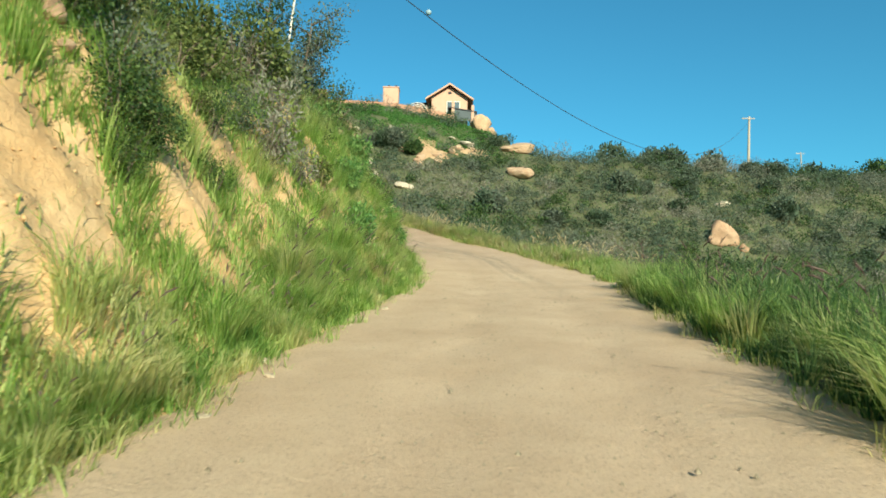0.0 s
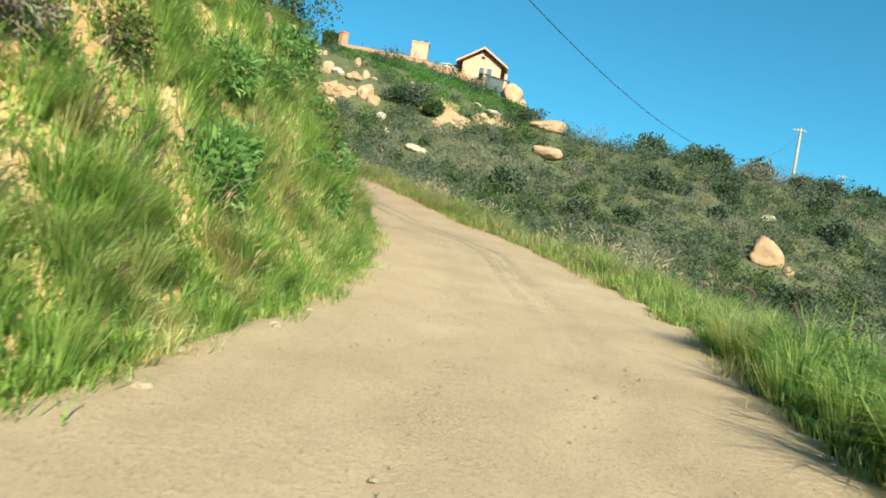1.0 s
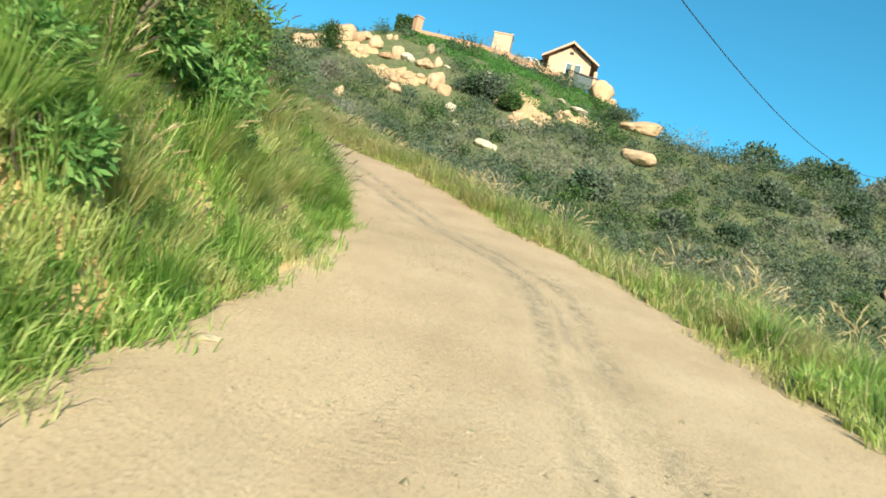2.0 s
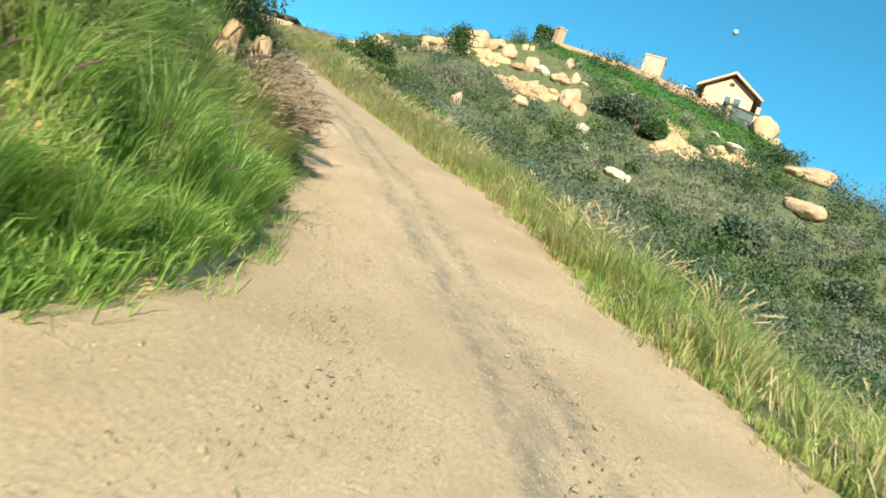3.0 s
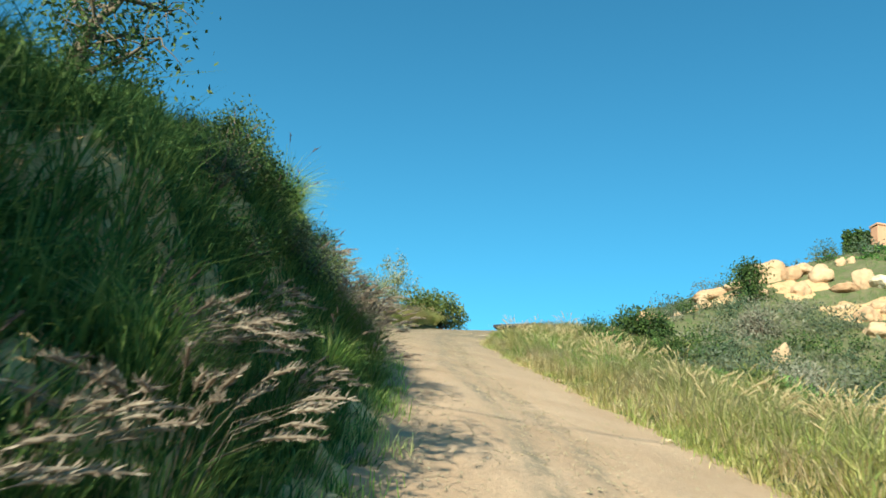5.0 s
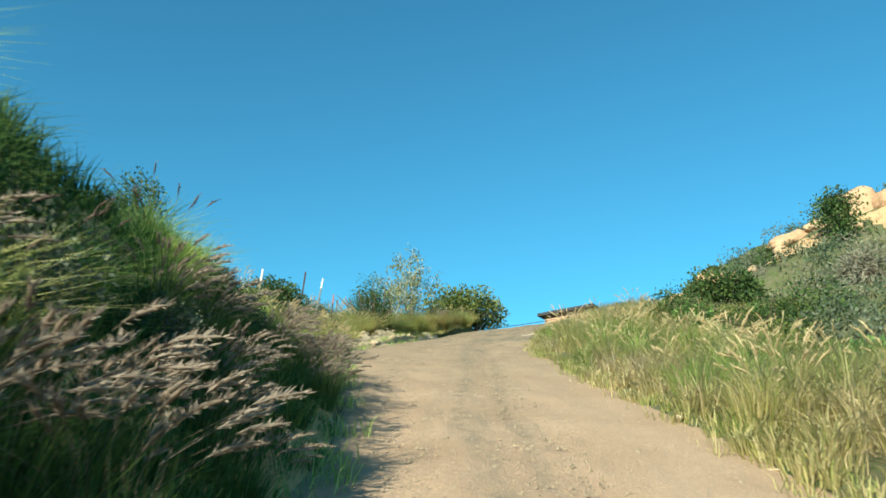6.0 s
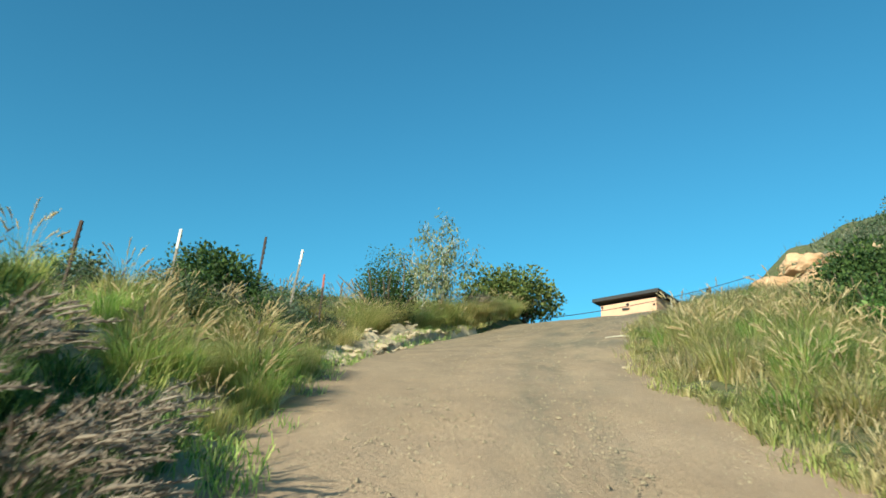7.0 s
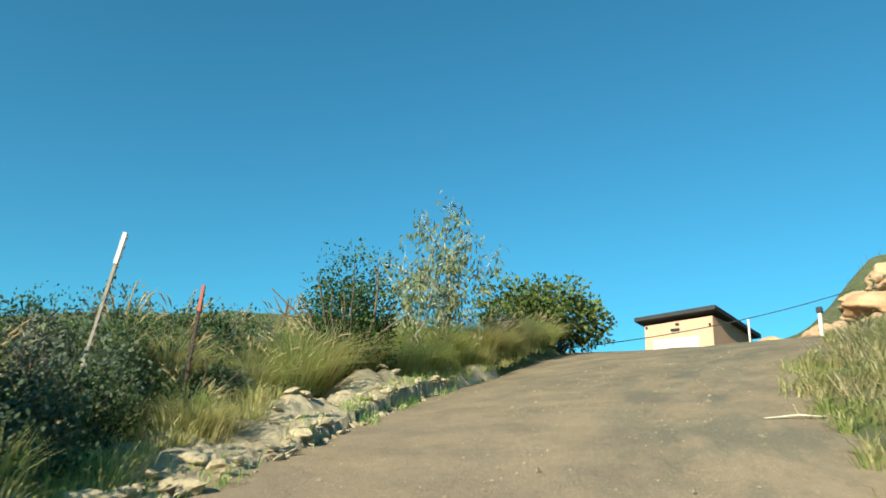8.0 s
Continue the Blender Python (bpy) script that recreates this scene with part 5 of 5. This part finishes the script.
# ---- fence ----
def make_fence():
    f = thing("fence", "leaning steel post fence with loose wire netting", "fence")
    # x, y, height of the top, lean along the fence in degrees, painted tip
    posts = [(-20.6, 43.6, 13.8, 4, M_RUST), (-22.97, 46.45, 13.95, 5, M_RUST), (-24.4, 48.1, 14.6, 4, M_GALV), (-25.15, 49.8, 15.07, 4, M_RUST), (-26.38, 51.2, 15.43, 7, M_WHITE), (-27.5, 52.4, 15.4, 2, M_RED), (-31.8, 55.6, 16.6, 3, M_RUST)]
    tops = []
    for x, y, top, lean, tip in posts:
        z0 = ground_z(x, y) - 0.3
        dx = math.tan(radians(lean)) * (top - z0)
        way = Vector((0.62, 0.78, 0)) * dx
        foot, head = Vector((x, y, z0)) - way, Vector((x, y, top))
        bm = bmesh.new()
        d = head - foot
        turn = d.to_track_quat("Z", "Y").to_matrix().to_4x4()
        ln = d.length
        for size, at in (((0.032, 0.007, ln), (0, 0, 0)), ((0.007, 0.03, ln), (0, 0.016, 0))):
            block(size, at, 0, bm)
        for k in range(int(ln / 0.09)):
            block((0.014, 0.014, 0.03), (0, -0.01, 0.05 + k * 0.09), 0, bm)
        bmesh.ops.transform(bm, matrix=Matrix.Translation(foot) @ turn, verts=bm.verts)
        p = part("post", bm, M_RUST if tip in (M_RUST, M_RED) else M_POST, f)
        cap = block((0.036, 0.036, 0.30), (0, 0.013, ln - 0.295), 0.002)
        bmesh.ops.transform(cap, matrix=Matrix.Translation(foot) @ turn, verts=cap.verts)
        part("post_tip", cap, M_WHITE if tip in (M_WHITE, M_GALV) else tip, p, "painted post tip")
        tops.append((foot, head))
    # netting: strands and zigzags between the posts, slack
    rng = random.Random(3)
    pieces = []
    for (f0, h0), (f1, h1) in zip(tops, tops[1:]):
        n = 15
        for row in range(7):
            lev = 0.16 + row * 0.095
            pts = []
            for i in range(n + 1):
                u = i / n
                base, head = f0.lerp(f1, u), h0.lerp(h1, u)
                p = base.lerp(head, lev - 0.10 * math.sin(u * math.pi) * (0.4 + 0.6 * row / 6))
                pts.append((p.x, p.y, p.z + (0.05 if (i + row) % 2 else -0.05)))
            pieces.append(tube_np(pts, [0.0035] * (n + 1), 3))
    part("netting", mesh_np("netting", *joined(pieces)), M_GALV, f, "slack galvanised wire netting")


# ---- rubble beside the road ----
def make_rubble():
    rng = random.Random(12)
    kinds = [boulder_mesh(200 + i, 0.7, 0.42, 2) for i in range(6)]
    pebbles = [boulder_mesh(230 + i, 0.7, 0.42, 2) for i in range(6)]
    for me in kinds + pebbles:
        me.materials.append(M_RUBBLE)
    for i in range(170):
        s = rng.uniform(60.6, 69.6)
        wide = float(berm_width(s))
        o = rng.uniform(-0.16, 0.10) if rng.random() < 0.7 else rng.uniform(0.0, wide + 0.1)
        w = rng.choice((0.02, 0.03, 0.03, 0.04, 0.05, 0.06, 0.08)) * (1.35 if s < 62.5 else 1.0)
        x, y = (float(v[0]) for v in beside(np.array([s]), -(sample(LEFT_W, np.array([s])) + o)))
        z = max(float(bank_height(np.array([s]), np.array([o]))[0]) + (0.05 if 0 < o < wide else 0), ground_z(x, y) + 0.02)
        ob = new("rubble_stone", kinds[i % 6])
        ob.matrix_world = Matrix.Translation((x, y, z + w * 0.2)) @ Euler((rng.uniform(-0.5, 0.5), rng.uniform(-0.5, 0.5), rng.uniform(0, 6))).to_matrix().to_4x4() @ Matrix.Diagonal((w * rng.uniform(1.1, 1.9), w, w * 0.8, 1))
        tagged(ob, "broken pale concrete lump dumped along the road's edge", "rubble stone", "dumped rubble along the road")
    # single stones along the edges of the road
    for i in range(95):
        s, left = rng.uniform(2, 70), rng.random() < 0.65
        w = rng.choice((0.02, 0.025, 0.03, 0.04, 0.06))
        e = -(float(sample(LEFT_W, s)) - rng.uniform(-0.15, 0.3)) if left else float(sample(RIGHT_W, s)) - rng.uniform(-0.1, 0.35)
        x, y = (float(v[0]) for v in beside(np.array([s]), np.array([e])))
        ob = new("road_stone", pebbles[i % 6])
        ob.matrix_world = Matrix.Translation((x, y, ground_z(x, y) + w * 0.35)) @ Euler((0, 0, rng.uniform(0, 6))).to_matrix().to_4x4() @ Matrix.Diagonal((w * 1.2, w, w * 0.8, 1))
        tagged(ob, "small pale stone lying on the road's edge", "stone", "loose stones on the road")
    # gravel
    g = np.random.default_rng(9)
    n = 19000
    s = np.where(g.random(n) < 0.4, g.uniform(0, 72, n), g.uniform(24, 58, n))
    u = g.random(n)
    d = -sample(LEFT_W, s) + (sample(LEFT_W, s) + sample(RIGHT_W, s)) * u
    x, y = beside(s, d)
    z = land(x, y) + 0.012
    r = g.uniform(0.005, 0.018, n) * np.where(g.random(n) < 0.05, 1.8, 1.0)
    a = g.uniform(0, 6.28, n)
    base = np.stack([np.stack([x + r * np.cos(a + k), y + r * np.sin(a + k), z], 1) for k in (0, 2.1, 4.2)] + [np.stack([x, y, z + r * 1.1], 1)], 1)
    f = np.arange(n)[:, None, None] * 4 + np.array([[0, 1, 3], [1, 2, 3], [2, 0, 3]])[None]
    tagged(part("gravel", mesh_np("gravel", base.reshape(-1, 3), f.reshape(-1, 3)), M_DIRT), "scattered fine gravel on the dirt road", "gravel", kind="stuff")
    # a bleached stick on the right edge of the crest
    st = part("stick", mesh_np("stick", *tube_np([(-23.25, 56.42, ground_z(-23.25, 56.42) + 0.04), (-23.0, 56.6, ground_z(-23.0, 56.6) + 0.06), (-22.78, 56.68, ground_z(-22.78, 56.68) + 0.05)], [0.007, 0.011, 0.006], 6)), M_PALEBARK)
    tagged(st, "bleached dry stick lying at the road's edge", "stick")


# ---- trees and bushes ----
def bush(name, label, place, seed, rx, ry, rz, n, leaf, mat, twigs=9, lobes=7, group="", bark=None, **more):
    crown, stems = shrub_mesh(seed, rx, ry, rz, n, leaf, twigs, lobes, **more)
    t = thing(name, label, "bush" if "tree" not in name else "tree", place, 0, group)
    part("crown", crown, mat, t)
    part("branchwork", stems, bark or M_BARK, t)
    return t


def make_tree(name, label, place, seed, height, crown_r, n, leaf, mat, bark, limbs=7, droop=0.0, trunk=0.09, clump=0.45, long=1.7, bare_to=0.35):
    rng = np.random.default_rng(seed)
    t = thing(name, label, "tree", place)
    pts, rad = branch_np(rng, (0, 0, -0.3), (0.05, 0, 1), height * 0.8, trunk, 7, 0.1, 0.15)
    part("trunk", mesh_np("trunk", *tube_np(pts, rad, 8), True), bark, t)
    tubes, ends = [], []
    for i in range(limbs):
        u = bare_to + (1 - bare_to) * (i + 0.5) / limbs
        k = u * (len(pts) - 1)
        base = pts[int(k)] * (1 - k % 1) + pts[min(int(k) + 1, len(pts) - 1)] * (k % 1)
        a = i * 2.4 + rng.uniform(-0.4, 0.4)
        way = np.array([np.cos(a), np.sin(a), 0.55])
        lp, lr = branch_np(rng, base, way / np.linalg.norm(way), crown_r * rng.uniform(0.7, 1.1), trunk * 0.45, 5, 0.22, 0.12)
        tubes.append(tube_np(lp, lr, 5))
        for e in lp[2:]:
            ends.append(e)
            for _ in range(2):
                w = rng.normal(size=3)
                tp, tr = branch_np(rng, e, w / np.linalg.norm(w), clump * 1.4, trunk * 0.12, 3, 0.3, 0.0)
                tubes.append(tube_np(tp, tr, 4))
                ends.append(tp[-1])
    part("branchwork", mesh_np("limbs", *joined(tubes), True), bark, t)
    ends = np.array(ends)
    at = ends[rng.integers(len(ends), size=n)] + rng.normal(size=(n, 3)) * clump * np.array([0.55, 0.55, 0.5])
    at[:, 2] -= droop * np.abs(rng.normal(size=n)) * clump
    part("crown", mesh_np("crown", *leaves_np(rng, at, leaf * rng.uniform(0.6, 1.3, n), None, long, droop * 1.5)), mat, t)
    return t


def at_bank(s, o):
    x, y = (float(v[0]) for v in beside(np.array([float(s)]), -(sample(LEFT_W, np.array([float(s)])) + o)))
    return x, y, (float(bank_height(np.array([float(s)]), np.array([float(o)]))[0]) if o < 4.6 else ground_z(x, y))


def make_trees():
    g = ground_z
    # by the crest
    for k, (s, o, h, r) in enumerate(((71.0, 1.55, 3.4, 1.35), (72.4, 1.35, 3.9, 1.25))):
        x, y, _ = at_bank(s, o)
        make_tree("willow_tree", "thin sparse grey-green willow-like tree with drooping leaves", (x, y, g(x, y) - 0.1), 31 + 70 * k, h, r, 1300, 0.048, M_SILVER, M_PALEBARK, 9, 1.1, 0.045, 0.24, 3.6, 0.35)
    bush("round_bush", "big rounded olive-green bush beside the crest", (-36.0, 67.2, g(-36.0, 67.2) - 0.2), 32, 2.3, 2.1, 1.7, 7500, 0.10, M_OLIVE, 12, 8)
    bush("twiggy_bush", "rounded dark bush with bare twigs on top", (-30.0, 55.84, g(-30.0, 55.84) + 0.05), 33, 1.0, 1.0, 1.6, 9500, 0.038, M_BUSH, 24, 7)
    bush("fence_tree", "dense dark green small tree behind the fence", (-25.41, 49.13, g(-25.41, 49.13)), 34, 0.92, 0.92, 1.02, 8500, 0.042, M_BUSH, 9, 8)
    for x, y, r, seed in ((-33.8, 48.9, 1.0, 45), (-30.6, 45.2, 1.5, 46)):
        bush("round_bush", "dark green bush standing beyond the fence", (x, y, g(x, y)), seed, r, r, r * 1.1, 3000, 0.06, M_BUSH, 9, 7)
    # on the hillside
    make_tree("hill_tree", "dark upright small tree among the boulders", (-19.9, 76.4, g(-19.9, 76.4)), 35, 3.0, 1.0, 3000, 0.10, M_BUSH, M_BARK, 8, 0.0, 0.1, 0.45, 1.7, 0.1)
    bush("round_bush", "dark round bush on the slope above the verge", (-21.4, 66.6, g(-21.4, 66.6)), 36, 1.8, 1.6, 1.15, 4200, 0.09, M_BUSH)
    make_tree("ridge_tree", "dense dark tree on the far ridge", (68.0, 115.0, g(68.0, 115.0)), 37, 5.0, 2.6, 4200, 0.26, M_BUSH, M_BARK, 9, 0.0, 0.25, 1.0, 1.6, 0.1)
    bush("grey_bush", "dry grey bush tangle among the boulders", (-17.6, 71.5, g(-17.6, 71.5)), 38, 1.3, 1.1, 1.2, 1600, 0.05, M_GREY, 26, 6, long=5.0)
    bush("dark_bush", "large dark oak scrub bush on the slope", (-6.0, 77.5, g(-6.0, 77.5)), 39, 2.3, 1.9, 1.6, 5200, 0.12, M_CHAP)
    bush("dark_bush", "large dark oak scrub bush on the slope", (-3.4, 77.2, g(-3.4, 77.2)), 40, 1.3, 1.2, 1.0, 3200, 0.12, M_BUSH)
    oak = bush("scrub_oak", "tall dark scrub oak on the ridge", (14.0, 93.0, g(14.0, 93.0)), 41, 1.9, 1.8, 1.5, 1500, 0.19, M_CHAP, 6, 7, "scrub oaks on the ridge")
    ro = random.Random(23)
    for i in range(34):
        x, y, sc = ro.uniform(9, 66), ro.uniform(84, 112), ro.uniform(0.7, 1.5)
        copy_thing(oak, pose(x, y, g(x, y), 0, 0, ro.uniform(0, 360)) @ Matrix.Diagonal((sc, sc, sc * ro.uniform(0.8, 1.3), 1)))
    for i in range(46):
        x, y, sc = ro.uniform(2, 62), ro.uniform(52, 88), ro.uniform(0.45, 0.95)
        if min(math.hypot(x - a, y - c) - r for a, c, r in CLEARINGS) > 1.0 and y > 60 - 0.2 * x:
            copy_thing(oak, pose(x, y, g(x, y) - 0.1, 0, 0, ro.uniform(0, 360)) @ Matrix.Diagonal((sc, sc, sc * ro.uniform(0.8, 1.2), 1)))
    # over the cut bank
    big = ((38.8, 3.8, 3.2, 1.4, M_CHAP, 9000), (44.0, 4.4, 2.9, 1.1, M_BUSH, 2600), (36.2, 3.0, 4.4, 1.7, M_BUSH, 9000), (33.2, 3.6, 4.6, 1.9, M_BUSH, 8500))
    for i, (s, o, h, r, mat, n) in enumerate(big):
        make_tree("bank_tree", "dark leafy evergreen tree overhanging the cut bank", at_bank(s, o), 50 + i, h * 0.92, r, n, 0.042, mat, M_BARK, 12, 0.3, 0.10, 0.36, 2.2, 0.03)
    for i, (s, o) in enumerate(((17.0, 7.0), (24.5, 6.2))):
        make_tree("bank_tree", "slender dark tree with an open crown on the bank", at_bank(s, o), 60 + i, 4.2, 1.3, 6500, 0.046, M_BUSH, M_BARK, 11, 0.1, 0.08, 0.36, 2.0, 0.08)
    for i, (s, o, h, mat) in enumerate(((19.4, 4.4, 4.2, M_BUSH), (21.0, 3.8, 4.4, M_CHAP), (23.0, 3.3, 4.6, M_BUSH), (25.0, 3.0, 3.6, M_BUSH), (10.5, 5.0, 2.2, M_BUSH))):
        make_tree("bank_tree", "slender grey-green tree with an open crown on the bank", at_bank(s, o), 160 + i, h, 0.85, 4200, 0.045, mat, M_BARK, 9, 0.1, 0.06, 0.3, 2.0, 0.05)
    bush("grey_bush", "dry grey brush hanging over the bank", at_bank(36.8, 1.9), 70, 1.1, 1.1, 1.4, 3600, 0.03, M_CHAP, 8, 7, long=3.0, droop=0.4)
    bush("grey_bush", "dry grey brush hanging over the bank", at_bank(12.8, 2.7), 71, 0.8, 0.8, 0.7, 1300, 0.03, M_GREY, 24, 5, long=5.0)
    bush("grey_bush", "dry grey brush hanging over the bank", at_bank(16.0, 3.2), 72, 1.0, 1.0, 0.8, 1700, 0.03, M_GREY, 24, 5, long=5.0)
    # shrubs along the bank, from four kinds
    kinds = []
    for i, (mat, rx, rz, n, leaf, label) in enumerate(((M_BUSH, 1.0, 0.95, 2000, 0.043, "dense dark green shrub on the cut bank"), (M_OLIVE, 0.8, 0.7, 1100, 0.055, "olive-green shrub on the cut bank"),
                                                       (M_CHAP, 1.1, 0.9, 1700, 0.05, "grey-green sage shrub on the cut bank"), (M_BROAD, 0.6, 0.55, 1100, 0.05, "bright green lance-leaved weed on the cut bank"),
                                                       (M_GREY, 0.7, 0.75, 1000, 0.035, "dry grey brush beside the fence"))):
        s, o = (14.5 + i * 3, 4.4 + 0.2 * i)
        kinds.append(bush("shrub", label, at_bank(s, o), 80 + i, rx, rx, rz, n, leaf, mat, 10 + 14 * (i == 4), 6, "shrubs on the cut bank", long=4.5 if i == 4 else 3.4 if i == 3 else 1.7))
    rng = random.Random(17)
    for s0, s1, o0, o1, n, pick in ((1, 14, 2.9, 6.5, 20, (0, 1, 2, 1)), (13, 30, 2.4, 6.5, 24, (1, 1, 3, 3, 2)), (14, 24, 0.8, 2.2, 18, (3, 3, 1)), (4.5, 12, 2.0, 2.8, 14, (0, 1, 1)), (6.3, 6.9, 1.25, 1.6, 3, (0, 1)), (8.4, 9.0, 1.3, 1.7, 2, (0, 1)), (9, 26, 2.2, 3.2, 10, (3, 1, 1)), (30, 50, 2.0, 5.5, 20, (0, 0, 1, 2)), (42, 53.6, 0.9, 2.6, 44, (0, 0, 2)), (50, 54, 2.2, 4.0, 7, (0, 1, 2)), (58, 66, 2.0, 3.4, 10, (0, 2, 0)), (58.8, 61.6, 0.8, 2.0, 8, (0, 2)), (58.5, 66.5, 1.4, 2.8, 18, (0, 2, 0, 4)), (60, 69, 2.0, 4.0, 8, (2, 2, 4)), (58, 72, 3.0, 6.5, 10, (0, 2, 1))):
        for i in range(n):
            s, o, k = rng.uniform(s0, s1), rng.uniform(o0, o1), rng.choice(pick)
            sc = rng.uniform(0.65, 1.25) * (0.66 if s > 56 else 1.0) * (0.75 if o < 2.5 else 1.0) * (0.62 if 42 < s < 46 else 0.45 if 46 <= s < 56 else 0.5 if s < 10 and o < 1.8 else 1.0)
            x, y, z = at_bank(s, o)
            copy_thing(kinds[k], pose(x, y, z, 0, 0, rng.uniform(0, 360)) @ Matrix.Diagonal((sc, sc, sc * rng.uniform(0.8, 1.25), 1)))
    for s, o, k, sc in ((6.5, 1.45, 0, 0.55), (6.85, 1.7, 2, 0.6), (7.0, 1.35, 0, 0.42), (6.3, 1.95, 0, 0.6), (9.0, 1.6, 0, 0.45), (11.2, 1.65, 4, 0.7), (11.9, 1.9, 4, 0.8), (12.2, 1.45, 4, 0.55), (10.6, 2.0, 2, 0.5),
                        (60.9, 0.9, 2, 0.5), (61.4, 1.3, 0, 0.55), (61.9, 1.0, 2, 0.5), (62.3, 1.6, 2, 0.6), (62.8, 1.3, 0, 0.5), (63.3, 1.9, 2, 0.65), (63.9, 1.7, 0, 0.55), (64.6, 1.6, 2, 0.6), (65.2, 1.9, 0, 0.5), (62.0, 2.2, 0, 0.6), (13.6, 1.5, 1, 0.5), (14.8, 1.9, 0, 0.55), (16.2, 1.5, 3, 0.7), (19.2, 0.75, 3, 0.6), (21.2, 1.9, 1, 0.7), (24.0, 1.6, 1, 0.6), (26.0, 1.5, 2, 0.6), (27.5, 1.2, 1, 0.5)):
        x, y, z = at_bank(s, o)
        copy_thing(kinds[k], pose(x, y, z - 0.05, 0, 0, 70 * s) @ Matrix.Diagonal((sc, sc, sc * 1.1, 1)))
    # green weeds on the right above the verge
    for i in range(36):
        s, o, sc = rng.uniform(49, 68), rng.uniform(3.2, 8.0), rng.uniform(0.6, 1.2)
        x, y = (float(v[0]) for v in beside(np.array([s]), sample(RIGHT_W, np.array([s])) + o))
        ob = copy_thing(kinds[rng.choice((3, 1, 1, 0))], pose(x, y, g(x, y), 0, 0, rng.uniform(0, 360)) @ Matrix.Diagonal((sc, sc, sc * 0.9, 1)))
        tagged(ob, "leafy green shrub above the grassy verge", "bush", "shrubs above the verge")
    # yucca
    yu = np.random.default_rng(90)
    n = 70
    d = yu.normal(size=(n, 3))
    d[:, 2] = np.abs(d[:, 2]) * 0.8 + 0.1
    d /= np.linalg.norm(d, axis=1)[:, None]
    side = np.cross(d, yu.normal(size=(n, 3)))
    side /= np.linalg.norm(side, axis=1)[:, None]
    ln = yu.uniform(0.6, 1.0, n)[:, None]
    v = np.stack([d * 0.05 - side * 0.018, d * 0.05 + side * 0.018, d * ln * 0.55 - side * 0.02 - [0, 0, 0.02], d * ln * 0.55 + side * 0.02 - [0, 0, 0.02], d * ln - [0, 0, 0.1]], 1)
    f = np.arange(n)[:, None, None] * 5 + np.array([[0, 1, 3], [0, 3, 2], [2, 3, 4]])[None]
    for place in ((-5.75, 30.9, 7.6),):
        y = thing("yucca", "spiky yucca with stiff pale-edged leaves", "yucca", place)
        part("foliage", mesh_np("leaves", v.reshape(-1, 3) + [0, 0, 0.35], f.reshape(-1, 3)), M_BROAD, y)
        part("trunk", mesh_np("trunk", *tube_np([(0, 0, -0.2), (0, 0, 0.2), (0, 0, 0.4)], [0.05, 0.055, 0.04], 8)), M_BARK, y)
    # two upright stones in the bank
    for i, (x, y, top, w) in enumerate(((-5.3, 31.78, 7.12, 0.21), (-4.85, 30.15, 6.8, 0.2))):
        z = ground_z(x, y) - 0.1
        rs = random.Random(6 + i)
        bm = block((w, w * 0.8, top - z), (0, 0, 0), 0.05)
        bmesh.ops.subdivide_edges(bm, edges=bm.edges, cuts=3, use_grid_fill=True)
        for vert in bm.verts:
            waist = 1 + 1.7 * (1 - vert.co.z / (top - z)) + 0.3 * noise.noise(Vector((3.0 * vert.co.z, 7.0 * i, 0.3)))
            vert.co = Vector((vert.co.x * waist, vert.co.y * waist, vert.co.z)) + Vector((rs.uniform(-1, 1), rs.uniform(-1, 1), rs.uniform(-1, 1))) * 0.022
        for f in bm.faces:
            f.smooth = True
        ob = part("upright_stone", bm, M_ROCK)
        ob.matrix_world = pose(x, y, z, 3, -4 + 7 * i, 12 + 60 * i)
        tagged(ob, "rough tan stone jutting from the bank's grass", "stone", "upright stones in the bank")
    # bare pole standing in the shrubs
    x, y, z = at_bank(20.0, 4.0)
    p = thing("bare_pole", "thin pale leaning pipe standing in the shrubs", "pole", (x, y, z))
    part("pipe", mesh_np("pipe", *tube_np([(0, 0, -0.3), (0.3, 0.1, 3.4)], [0.035, 0.03], 8)), M_WHITE, p)


make_boulders()
make_soil_patches()
make_house()
make_shed()
make_pole(51.4, 123.0, 25.0, 38.7, 0.25, 2.2, "weathered pale utility pole with a crossarm on the ridge", 0.5)
make_pole(98.0, 199.0, 37.0, 52.0, 0.2, 2.4, "distant weathered utility pole behind the ridge")
make_wires()
make_moon()
make_fence()
make_rubble()
make_trees()
